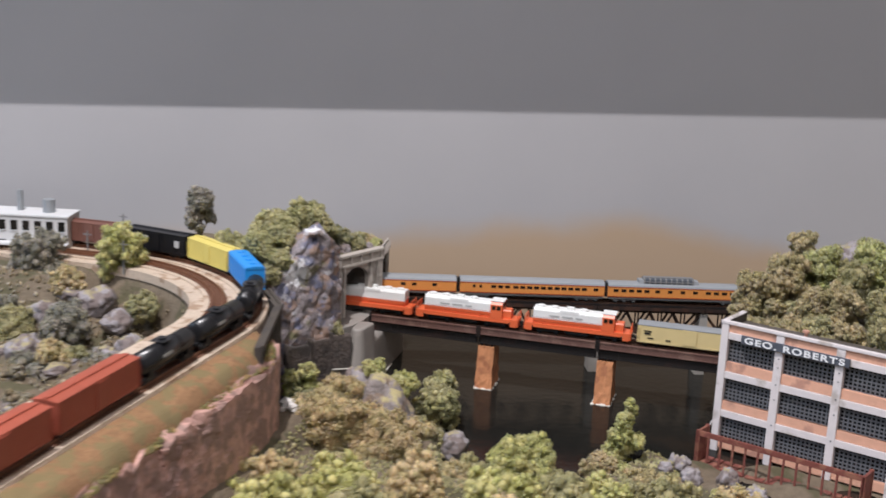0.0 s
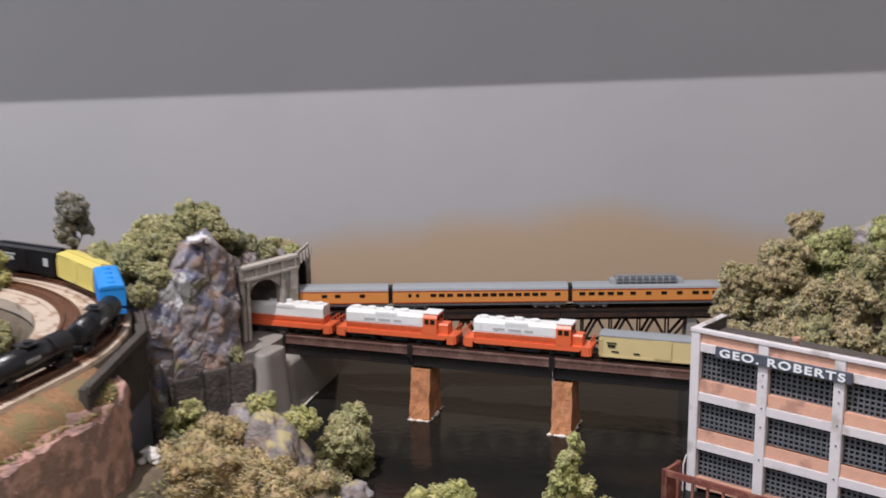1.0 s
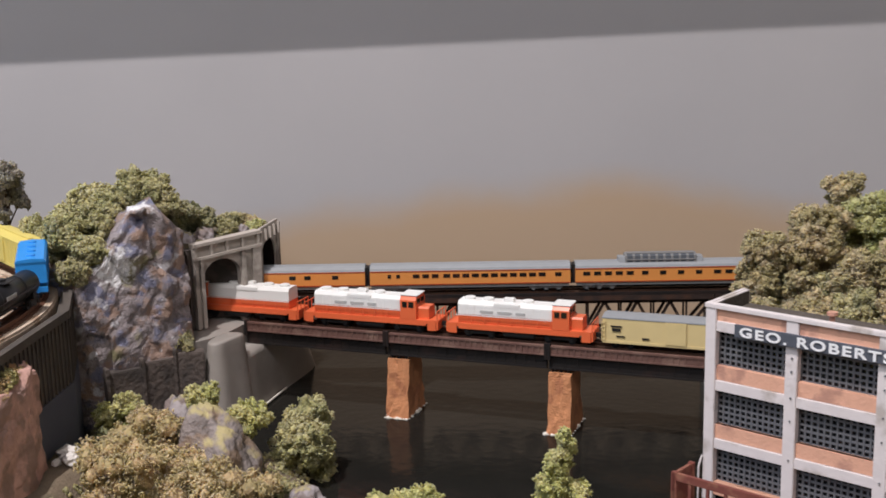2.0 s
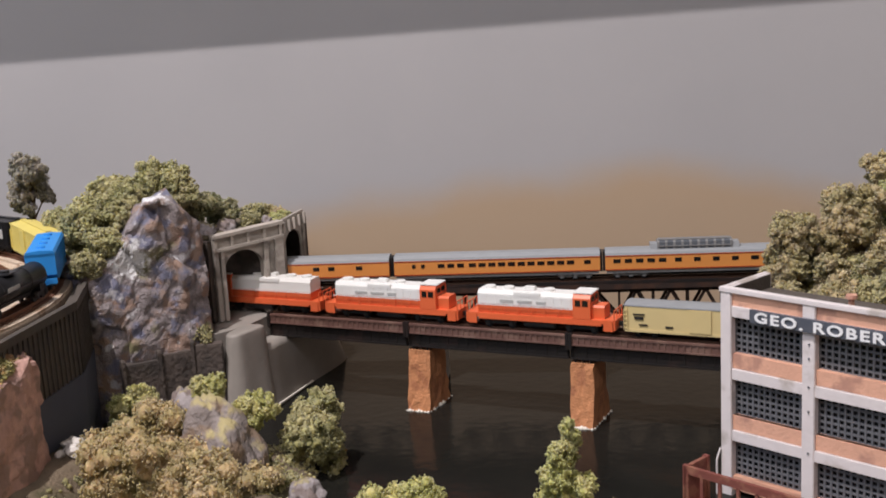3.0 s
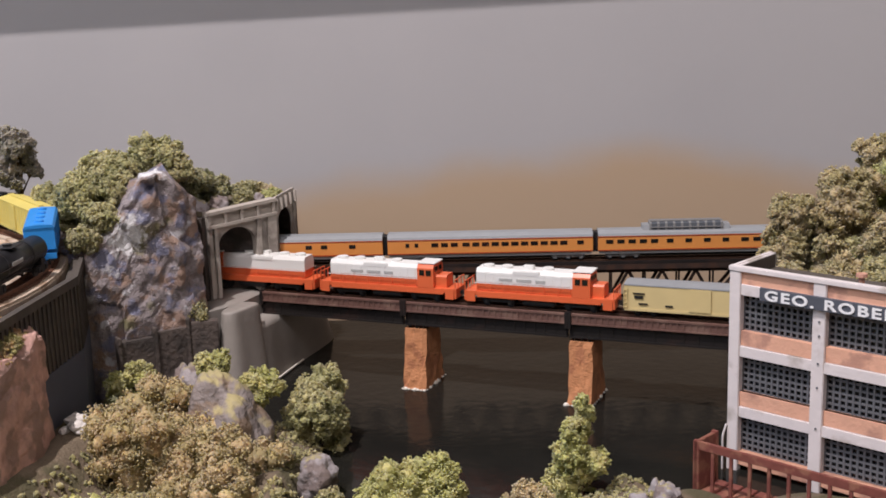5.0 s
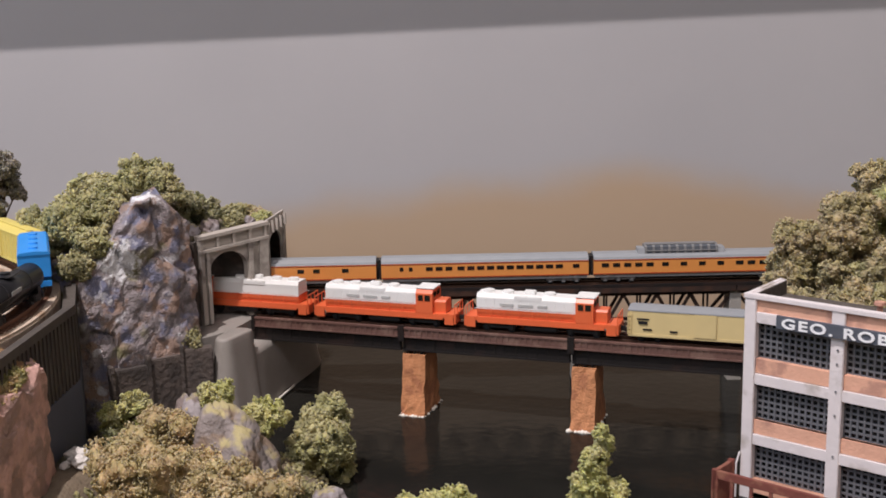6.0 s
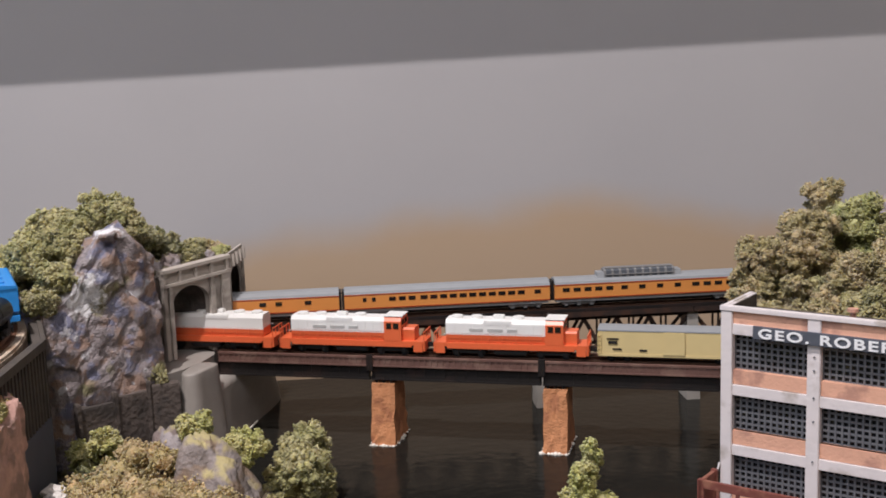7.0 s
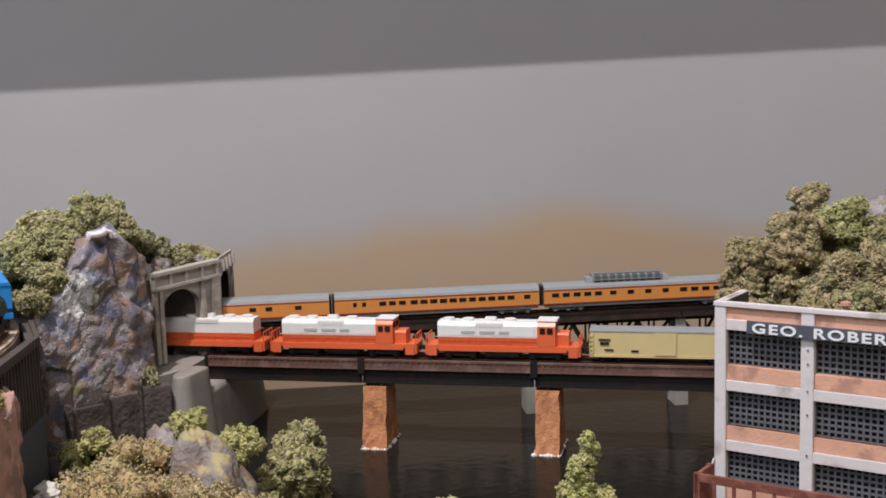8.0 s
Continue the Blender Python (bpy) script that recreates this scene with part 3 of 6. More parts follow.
# the roof behind the portal, and dark walls added so the openings stay black
tagged(part("tunnel_roof", prism(BM(), [(-0.1345, -0.0530), (-0.1072, -0.0100), (-0.1125, 0.0330), (-0.1400, 0.0560), (-0.1680, 0.0500), (-0.1680, -0.0600)], 0.1355, 0.1390), M_GROUND), "earth roof over the tunnel", "ground", kind="structure")
tagged(part("tunnel_dark_back", ribbon(BM(), [(-0.1355, -0.0575), (-0.1500, -0.0560), (-0.1660, -0.0400), (-0.1660, 0.0520), (-0.1160, 0.0420)], 0.0, 0.004, 0.0726, 0.1354), M_DARKSTONE), "dark wall added behind the tunnel openings to keep them black", "wall", kind="structure")
tagged(part("tunnel_dark_screen", ribbon(BM(), [(-0.1065, -0.0095), (-0.1650, -0.0292)], 0.0, 0.0010, 0.0726, 0.1354), M_DARKSTONE), "dark wall added inside the tunnel to keep the arch black", "wall", kind="structure")

M_ABUTMENT = mat("abutment_grey", (0.30, 0.275, 0.25), 0.55, 0.2, 45, bump=0.15, bscale=200)
# stepped bed under the portal and the bridge abutment
bm = prism(BM(), [(-0.1240, -0.0950), (-0.1130, -0.0740), (-0.1092, -0.0560), (-0.1092, 0.0500), (-0.1680, 0.0500), (-0.1680, -0.0800)], -0.01, 0.0722)
tagged(part("portal_bench", bm, M_ABUTMENT), "grey stone ledge in front of the tunnel", "ledge", kind="structure")


def rounded(plan, n=6):
    """A closed plan outline drawn through its corners as a smooth curve."""
    out, m = [], len(plan)
    for i in range(m):
        p = [Vector(plan[(i + k) % m]) for k in (-1, 0, 1, 2)]
        for k in range(n):
            u = k / n
            q = 0.5 * (2 * p[1] + (p[2] - p[0]) * u + (2 * p[0] - 5 * p[1] + 4 * p[2] - p[3]) * u * u + (3 * p[1] - p[0] - 3 * p[2] + p[3]) * u ** 3)
            out.append((q.x, q.y))
    return out


def abutment():
    t = empty("bridge_abutment", pose(0, 0, 0), "smooth grey concrete bridge abutment with a rounded nose", "abutment")
    def block(name, lo, hi, top, cap=()):
        bm = BM()
        lo, hi = rounded(lo), rounded(hi)
        n = len(lo)
        mid = Vector((sum(p[0] for p in hi) / n, sum(p[1] for p in hi) / n))
        steps = [(k / 12, (k / 12) ** 0.8, 1.0) for k in range(13)] + [(1 + h, 1.0, f) for h, f in cap]
        rings = []
        for v, w, f in steps:
            rings.append([bm.verts.new((mid.x + (a[0] + (b[0] - a[0]) * w - mid.x) * f, mid.y + (a[1] + (b[1] - a[1]) * w - mid.y) * f, top * v)) for a, b in zip(lo, hi)])
        for a, b in zip(rings, rings[1:]):
            for k in range(n):
                bm.faces.new((a[k], a[(k + 1) % n], b[(k + 1) % n], b[k]))
        bm.faces.new(rings[-1])
        return part(name, bm, M_ABUTMENT, t, smooth=True)
    block("nose", [(-0.1130, -0.0560), (-0.1160, -0.0780), (-0.1170, -0.0930), (-0.1050, -0.1010), (-0.0910, -0.0960), (-0.0870, -0.0830), (-0.0865, -0.0560)], [(-0.1090, -0.0560), (-0.1105, -0.0700), (-0.1095, -0.0840), (-0.1040, -0.0890), (-0.0980, -0.0860), (-0.0960, -0.0760), (-0.0950, -0.0560)], 0.0715, ((0.014, 0.97), (0.022, 0.90), (0.026, 0.75), (0.028, 0.4)))
    block("bridge_seat", [(-0.1170, -0.0600), (-0.0870, -0.0640), (-0.0890, -0.0300), (-0.0940, 0.0000), (-0.1020, 0.0800), (-0.1300, 0.0800)], [(-0.1120, -0.0600), (-0.0950, -0.0620), (-0.0940, -0.0300), (-0.0920, -0.0100), (-0.0920, 0.0350), (-0.1300, 0.0350)], 0.0567)
    part("tide_line", beam(beam(BM(), (-0.0895, -0.0930, 0.0122), (-0.0862, -0.0640, 0.0122), 0.0012, 0.0010), (-0.0862, -0.0640, 0.0122), (-0.0915, 0.0000, 0.0122), 0.0012, 0.0010), M_FOAM, t, "thin pale tide line")
    return t


abutment()

# low stone wall along the foot of the cliff, with a pale tide line
t = empty("river_wall", BANK, "dark stone wall along the foot of the cliff", "wall", kind="structure")
foot = [(-0.214, -0.140), (-0.192, -0.134), (-0.174, -0.116), (-0.158, -0.094), (-0.143, -0.074), (-0.124, -0.062)]
for i in range(2, 5):
    a, b = Vector((*foot[i], 0)), Vector((*foot[i + 1], 0))
    d = b - a
    m = Matrix.Translation(a) @ Matrix.Rotation(math.atan2(d.y, d.x), 4, "Z")
    n = max(1, int(d.length / 0.020))
    for k in range(n):
        top = 0.046 + 0.003 * i + 0.0005 * nz(i, k, 3.3)
        bm = box(BM(), k * d.length / n + 0.0003, 0, -0.02, (k + 1) * d.length / n - 0.0003, 0.012, top, 0.0008)
        bm.transform(m)
        part("stone_panel", bm, M_DARKSTONE, t)
    bm = box(BM(), -0.0015, -0.0018, -0.02, 0.0015, 0.006, 0.050 + 0.003 * i, 0.0005)
    bm.transform(m)
    part("buttress", bm, M_DARKSTONE, t)
    if i in (2, 4):
        bm = box(BM(), 0.001, -0.0012, 0.0212, d.length - 0.001, 0.0, 0.0220)
        bm.transform(m)
        part("tide_line", bm, M_FOAM, t, "thin pale tide line")

# left: retaining wall along the outside of the bend, carrying the raised railway
M_WALLCON = mat("viaduct_concrete", (0.085, 0.072, 0.062), 0.85, 0.25, 60, bump=0.3, second=(0.07, 0.06, 0.055), amount=0.45, sscale=40)
def plan_points(corners, step):
    """Places at even steps along a plan line."""
    out = []
    for a, b in zip(corners, corners[1:]):
        a, b = Vector(a), Vector(b)
        n = max(1, round((b - a).length / step))
        out += [tuple(a.lerp(b, k / n)) for k in range(n)]
    return out + [tuple(corners[-1])]


# two straight lengths that meet at a sharp corner
EDGE = plan_points([(-0.206, -0.112), (-0.178, -0.146), (-0.1370, -0.2050), (-0.1010, -0.3300)], 0.012)


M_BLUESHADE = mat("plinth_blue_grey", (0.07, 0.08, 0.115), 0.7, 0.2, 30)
t = empty("retaining_wall", pose(0, 0, 0), "dark ribbed concrete wall carrying the raised track", "wall", kind="structure")
part("wall_face", ribbon(BM(), EDGE, 0.0, -0.006, -0.01, TRACK_Z - 0.004), M_WALLCON, t)
part("coping", ribbon(BM(), EDGE, 0.0018, -0.001, TRACK_Z - 0.0075, TRACK_Z - 0.0022), M_WALLCON, t)
for p, q in zip(EDGE[3:], EDGE[4:]):
    p, q = Vector(p), Vector(q)
    d = (q - p).normalized()
    for u in (0.25, 0.75):
        c = p.lerp(q, u)
        bm = box(BM(), -0.0011, -0.0001, 0.078, 0.0011, 0.0011, TRACK_Z - 0.0076)
        bm.transform(Matrix.Translation((c.x, c.y, 0)) @ Matrix.Rotation(math.atan2(d.y, d.x), 4, "Z"))
        part("rib", bm, M_WALLCON, t)
part("plinth", ribbon(BM(), EDGE, 0.0014, -0.004, -0.01, 0.036), M_BLUESHADE, t, "dark blue-grey plinth")
part("plinth", ribbon(BM(), EDGE[2:], 0.0013, -0.004, 0.0362, 0.078), M_BLUESHADE, t, "dark blue-grey wall base")

# ---- raised track ----
M_BALLAST = mat("ballast_tan", (0.62, 0.50, 0.39), 0.95, 0.35, 700, bump=0.8, bscale=900, second=(0.42, 0.29, 0.2), amount=0.3, sscale=60)
M_RUSTTIE = mat("rusty_tie", (0.16, 0.075, 0.045), 0.8, 0.35, 300)
M_RUSTRAIL = mat("rusty_rail", (0.22, 0.10, 0.055), 0.5, 0.2, 300, metal=0.4)


def arc_line(r, y_end, x_end, step=3.0):
    line = [(CX + r, y_end)]
    n = int((CY - y_end) / 0.03)
    line += [(CX + r, y_end + (CY - y_end) * k / n) for k in range(1, n)]
    line += [(CX + r * math.cos(radians(a)), CY + r * math.sin(radians(a))) for a in np.arange(0, 90.01, step)]
    n = int((CX - x_end) / 0.03)
    line += [(CX + (x_end - CX) * k / n, CY + r) for k in range(1, n + 1)]
    return line


def along(line, d):
    """Place and heading at d metres along a plan line."""
    for a, b in zip(line, line[1:]):
        a, b = Vector(a), Vector(b)
        l = (b - a).length
        if d <= l:
            return a.lerp(b, d / l), math.degrees(math.atan2(b.y - a.y, b.x - a.x))
        d -= l
    return b, math.degrees(math.atan2(b.y - a.y, b.x - a.x))


def line_len(line):
    return sum((Vector(b) - Vector(a)).length for a, b in zip(line, line[1:]))


def railway(line, z, label, ties=True):
    t = empty("track", pose(0, 0, 0), label, "railway track", "raised tracks", kind="structure")
    part("roadbed", ribbon(BM(), line, 0.0125, -0.0125, z - 0.01, z - 0.0012), M_BALLAST, t)
    bm = BM()
    d = 0.002
    total = line_len(line)
    while d < total:
        p, yaw = along(line, d)
        box(bm, -0.0011, -0.008, z - 0.0022, 0.0011, 0.008, z - 0.0002, m=pose(p.x, p.y, 0, 0, 0, yaw))
        d += 0.0046
    tagged(part("ties", bm, M_RUSTTIE, t), kind="stuff")
    for s in (-1, 1):
        part("rail", ribbon(BM(), line, s * 0.0045 - 0.0004, s * 0.0045 + 0.0004, z - 0.0004, z + 0.002), M_RUSTRAIL, t)
    return t


OUTER = arc_line(R_OUT, -0.70, -0.93)
INNER = arc_line(R_IN, -0.70, -0.93)
railway(OUTER, TRACK_Z, "curved track with rusty rails on tan ballast")
railway(INNER, TRACK_Z, "curved track with rusty rails on tan ballast")
part("ballast_bed", ribbon(BM(), arc_line((R_OUT + R_IN) / 2, -0.70, -0.93), 0.042, -0.0290, TRACK_Z - 0.012, TRACK_Z - 0.0030), M_BALLAST)
tagged(bpy.data.objects["ballast_bed"], "pale tan ballast bed under the tracks", "ballast", kind="structure")

# ---- factory ----
FD = Vector((0.117, -0.047, 0)).normalized()
FYAW = math.degrees(math.atan2(FD.y, FD.x))
M_TRIM = mat("factory_pale_trim", (0.72, 0.67, 0.67), 0.7, 0.08, 120, bump=0.15, second=(0.5, 0.45, 0.42), amount=0.15)
M_SALMON = mat("factory_salmon_brick", (0.72, 0.40, 0.28), 0.8, 0.12, 160, bump=0.25, second=(0.5, 0.27, 0.2), amount=0.25)
M_SASH = mat("factory_sash", (0.13, 0.135, 0.15), 0.5, 0.15, 300)
M_GLASS = mat("factory_dark_glass", (0.012, 0.014, 0.018), 0.15, 0.3, 40)
M_SIGN = mat("sign_slate", (0.085, 0.095, 0.12), 0.6, 0.1, 200)
M_SIGNWHITE = mat("sign_white", (0.85, 0.86, 0.88), 0.5, 0.03, 200)
M_ROOFTAR = mat("roof_tar", (0.09, 0.075, 0.065), 0.9, 0.3, 150, bump=0.5)


def factory():
    H, D = 0.1325, 0.047
    bays = [0.0070, 0.0555, 0.1095, 0.1635, 0.2175]
    t = empty("factory", pose(0.2555, -0.1145, 0.0022, 0, 0, FYAW), "four-storey pink and white factory with gridded windows and rooftop sign", "building")
    W = 0.2255
    part("wall", box(BM(), 0.0008, 0.0085, 0, W - 0.0008, D - 0.001, H - 0.0125), M_SALMON, t)
    part("parapet", box(BM(), 0.0008, 0.0016, H - 0.0170, W - 0.0008, 0.0060, H - 0.0015), M_SALMON, t)
    tops = [0.1155, 0.0785, 0.0415, 0.0050]
    wh = 0.0215
    # piers
    px = [(0.0, 0.0070)] + [(b - 0.0038, b + 0.0038) for b in bays[1:4]] + [(W - 0.007, W)]
    for a, b in px:
        part("pilaster", box(BM(), a, 0, 0, b, 0.005, H - 0.001, 0.0004), M_TRIM, t)
    for z in tops[:3]:
        part("lintel_band", box(BM(), 0.007, 0.0006, z, W - 0.007, 0.005, z + 0.0065, 0.0003), M_TRIM, t)
    part("coping", box(BM(), -0.0006, -0.0006, H - 0.003, W + 0.0006, 0.0035, H, 0.0004), M_TRIM, t)
    part("side_wall", box(BM(), 0, 0.005, 0, 0.004, D, H - 0.0008), M_TRIM, t)
    part("parapet_lining", box(BM(), 0.0042, 0.0065, H - 0.0122, 0.0047, D - 0.002, H - 0.0012), M_ROOFTAR, t)
    part("side_coping", box(BM(), -0.0006, 0.0036, H - 0.002, 0.0022, D, H - 0.0003, 0.0003), M_TRIM, t)
    part("roof", box(BM(), 0.003, 0.004, H - 0.012, W - 0.002, D - 0.002, H - 0.009), M_ROOFTAR, t)
    edges = [(0.0070, bays[1] - 0.0038), (bays[1] + 0.0038, bays[2] - 0.0038), (bays[2] + 0.0038, bays[3] - 0.0038), (bays[3] + 0.0038, W - 0.007)]
    for a, b in edges:
        for z in tops[:3]:
            w = part("window", box(BM(), a, 0.0066, z - wh, b, 0.0084, z), M_GLASS, t)
            part("spandrel", box(BM(), a, 0.0018, z - wh - 0.0088, b, 0.0084, z - wh, 0.0002), M_SALMON, t)
            nx, ny = 12, 6
            for n, size, place in ((nx, (-0.0006, 0.0050, 0, 0.0006, 0.0062, wh), lambda f: (a + (b - a) * f, 0, z - wh)), (ny, (0, 0.0051, -0.0006, b - a, 0.0061, 0.0006), lambda f: (a, 0, z - wh + wh * f))):
                me = None
                for k in range(n + 1):
                    if me is None:
                        bar = part("glazing_bar", box(BM(), *size), M_SASH, w)
                        me = bar.data
                    else:
                        bar = new("glazing_bar", me)
                        bar.parent = w
                    bar.location = place(k / n)
            part("sill", box(BM(), a, 0.0022, z - wh - 0.0012, b, 0.005, z - wh, 0.0002), M_SALMON, t)
    # little wall anchors
    for i, b in enumerate(bays[1:4]):
        for z in (0.121, 0.108, 0.1, 0.084, 0.07, 0.046):
            part("wall_anchor", cyl(BM(), (b + 0.0005, 0.0, z), (b + 0.0005, -0.0006, z), 0.0006, seg=8), M_SASH, t)
    s = part("sign_board", box(BM(), 0.0205, -0.0022, 0.1150, 0.1185, -0.0002, 0.1225), M_SIGN, t)
    cu = bpy.data.curves.new("sign_text", "FONT")
    cu.body, cu.size, cu.extrude, cu.align_x, cu.space_character, cu.offset = "GEO. ROBERTS", 0.0088, 0.0003, "LEFT", 1.2, 0.00022
    tob = new("sign_text_curve", cu)
    bpy.context.view_layer.update()
    me = bpy.data.meshes.new_from_object(tob.evaluated_get(bpy.context.evaluated_depsgraph_get()))
    bpy.data.objects.remove(tob)
    x0, x1 = min(v.co.x for v in me.vertices), max(v.co.x for v in me.vertices)
    me.transform(Matrix.Translation((0.0240, -0.0026, 0.1160)) @ Matrix.Rotation(radians(90), 4, "X") @ Matrix.Diagonal((0.0905 / (x1 - x0), 0.9, 1, 1)) @ Matrix.Translation((-x0, 0, 0)))
    me.materials.clear()
    me.materials.append(M_SIGNWHITE)
    lt = new("lettering", me)
    lt.parent = s
    # roof vent
    bm = cyl(BM(), (0.073, 0.013, H - 0.009), (0.073, 0.013, H + 0.002), 0.0016)
    cyl(bm, (0.073, 0.013, H + 0.001), (0.073, 0.013, H + 0.0028), 0.0032, 0.0030)
    part("roof_vent", bm, M_SALMON, t)
    return t


factory()

# ---- foliage ----
def leaf_mat(name, c, c2, island=0.35):
    m = mat(name, c, 0.95, 0.35, 420, bump=0.9, bscale=900, second=c2, amount=0.5, sscale=70, island=island)
    p = m.node_tree.nodes["Principled BSDF"]
    p.inputs["Subsurface Weight"].default_value = 0.6
    p.inputs["Subsurface Radius"].default_value = (1.0, 0.9, 0.5)
    p.inputs["Subsurface Scale"].default_value = 0.0025
    return m


M_LEAF_OLIVE = leaf_mat("foliage_olive", (0.304, 0.284, 0.139), (0.436, 0.383, 0.198))
M_LEAF_MID = leaf_mat("foliage_mid_green", (0.343, 0.330, 0.152), (0.475, 0.429, 0.218))
M_LEAF_TAN = leaf_mat("foliage_tan", (0.59, 0.44, 0.245), (0.46, 0.375, 0.19))
M_LEAF_LIGHT = leaf_mat("foliage_light_green", (0.462, 0.455, 0.165), (0.607, 0.554, 0.238))
M_LEAF_DARK = leaf_mat("foliage_dark_green", (0.224, 0.231, 0.121), (0.330, 0.310, 0.177))
M_LEAF_GREY = leaf_mat("foliage_grey_green", (0.23, 0.22, 0.18), (0.32, 0.285, 0.235))
M_LEAF_HILL = leaf_mat("foliage_olive_brown", (0.502, 0.396, 0.224), (0.396, 0.337, 0.172))
M_LEAF_LIME = leaf_mat("foliage_lime", (0.383, 0.396, 0.158), (0.449, 0.436, 0.198))
M_BARK = mat("twig_bark", (0.10, 0.065, 0.04), 0.9, 0.3, 300)

# a crumb of ground foam: a small four-sided grain, and a rounder lump for the inside
GRAIN_V = np.array([(1, 1, 1), (1, -1, -1), (-1, 1, -1), (-1, -1, 1)], float) * 0.78
GRAIN_F = np.array([(0, 1, 2), (0, 3, 1), (0, 2, 3), (1, 3, 2)])
LUMP = BM()
bmesh.ops.create_icosphere(LUMP, subdivisions=1, radius=1)
LUMP.verts.ensure_lookup_table()
LUMP_V = np.array([v.co[:] for v in LUMP.verts])
LUMP_F = np.array([[v.index for v in f.verts] for f in LUMP.faces])
LUMP.free()


def directions(n, rng):
    d = rng.normal(size=(n, 3))
    return d / np.linalg.norm(d, axis=1)[:, None]


def clump_mesh(name, blobs, clump, density, rng, lobed=True):
    """A foam crown: balls (x, y, z, r) that swell into rounded lobes, all covered in fine foam crumbs."""
    B = np.array(blobs, float)
    if lobed:
        S = []
        for x, y, z, r in B:
            d = directions(24, rng)
            k = r * (0.66 + 0.36 * rng.random(len(d)))
            p = np.array((x, y, z)) + d * k[:, None]
            keep = np.ones(len(p), bool)
            for bx, by, bz, br in B:
                keep &= ((p - (bx, by, bz)) ** 2).sum(1) > (0.52 * br) ** 2
            S.append(np.column_stack([p, r * (0.20 + 0.20 * rng.random(len(d)))])[keep])
            S.append(np.array([(x, y, z, r * 0.72)]))
        S = np.concatenate(S)
        V0, F0, rough = LUMP_V, LUMP_F, 0.5
    else:
        S, V0, F0, rough = B, LUMP_V, LUMP_F, 0.7
    m = len(S)
    core = V0[None] * (S[:, 3] * 0.86)[:, None, None] * (1 + rough * (rng.random((m, len(V0), 1)) - 0.5)) * (1 + 0.5 * (rng.random((m, 1, 3)) - 0.5)) + S[:, None, :3]
    CF = (F0[None] + (np.arange(m) * len(V0))[:, None, None]).reshape(-1, 3)
    if lobed:
        n = (density * 1.15 * (S[:, 3] / clump) ** 2).astype(int) + 6
    else:
        n = np.maximum(3, (density * 2.0 * np.minimum(2.0, (S[:, 3] / 0.0025) ** 2))).astype(int)
    own = np.repeat(np.arange(m), n)
    d = directions(len(own), rng)
    pts = S[own, :3] + d * (S[own, 3] * (0.86 + 0.34 * rng.random(len(own)) ** 1.6))[:, None]
    if lobed:
        # crumbs buried inside another lobe are left out
        keep = np.ones(len(pts), bool)
        for k, (bx, by, bz, br) in enumerate(S):
            keep &= (((pts - (bx, by, bz)) ** 2).sum(1) > (0.84 * br) ** 2) | (own == k)
        pts = pts[keep]
    n = len(pts)
    rad = clump * (0.45 + 0.75 * rng.random(n))
    jit = 1 + 0.8 * (rng.random((n, len(GRAIN_V), 1)) - 0.5)
    w, x, y, z = (lambda q: q / np.linalg.norm(q, axis=1)[:, None])(rng.normal(size=(n, 4))).T
    R = np.stack([1 - 2 * (y * y + z * z), 2 * (x * y - z * w), 2 * (x * z + y * w), 2 * (x * y + z * w), 1 - 2 * (x * x + z * z), 2 * (y * z - x * w), 2 * (x * z - y * w), 2 * (y * z + x * w), 1 - 2 * (x * x + y * y)], -1).reshape(n, 3, 3)
    V = (pts[:, None, :] + np.einsum("nij,nkj->nki", R, GRAIN_V[None] * jit) * rad[:, None, None]).reshape(-1, 3)
    F = (GRAIN_F[None] + (np.arange(n) * len(GRAIN_V))[:, None, None]).reshape(-1, 3)
    V, F = np.concatenate([core.reshape(-1, 3), V]), np.concatenate([CF, F + m * len(V0)])
    me = bpy.data.meshes.new(name)
    me.from_pydata(V.tolist(), [], F.tolist())
    me.polygons.foreach_set("use_smooth", [True] * len(F))
    return me


def crown_blobs(r, h, rng, n=9, cone=False):
    out = []
    for k in range(n):
        f = (k + 0.5) / n
        a = rng.random() * 2 * math.pi
        if cone:
            rr = r * (1.0 - 0.78 * f)
            out.append((rr * 0.5 * math.cos(a), rr * 0.5 * math.sin(a), h * (-0.45 + 1.0 * f), rr * 0.62 + 0.0015))
        else:
            z = -0.45 + 0.95 * f
            w = math.sqrt(max(0.08, 1 - (z * 1.15) ** 2))
            d = r * 0.62 * w * (0.45 + 0.55 * rng.random())
            out.append((d * math.cos(a), d * math.sin(a), h * z * 0.75, r * (0.30 + 0.2 * rng.random())))
    return out


def tree(name, x, y, z0, zc, r, h, material, label, seed, n=9, cone=False, clump=0.0009, density=2.0, category="tree", group="layout trees"):
    """A crown r wide round (x, y, zc), h high, on a trunk from z0."""
    rng = np.random.default_rng(seed)
    t = empty(name, pose(x, y, z0), label, category, group)
    blobs = crown_blobs(r, h, rng, n, cone)
    blobs = [(bx, by, bz + zc - z0, br) for bx, by, bz, br in blobs]
    bm = cyl(BM(), (0, 0, -0.004), (0, 0, (zc - z0)), 0.0016 + r * 0.03, 0.0008, 7)
    for bx, by, bz, br in blobs:
        st = Vector((0, 0, max(0.0, bz - h * 0.35)))
        cyl(bm, st, (bx, by, bz), 0.0008, 0.0004, 5)
    part("trunk", bm, M_BARK, t)
    me = clump_mesh("crown", blobs, clump, density, rng)
    me.materials.append(material)
    c = new("crown", me)
    c.parent = t
    return t


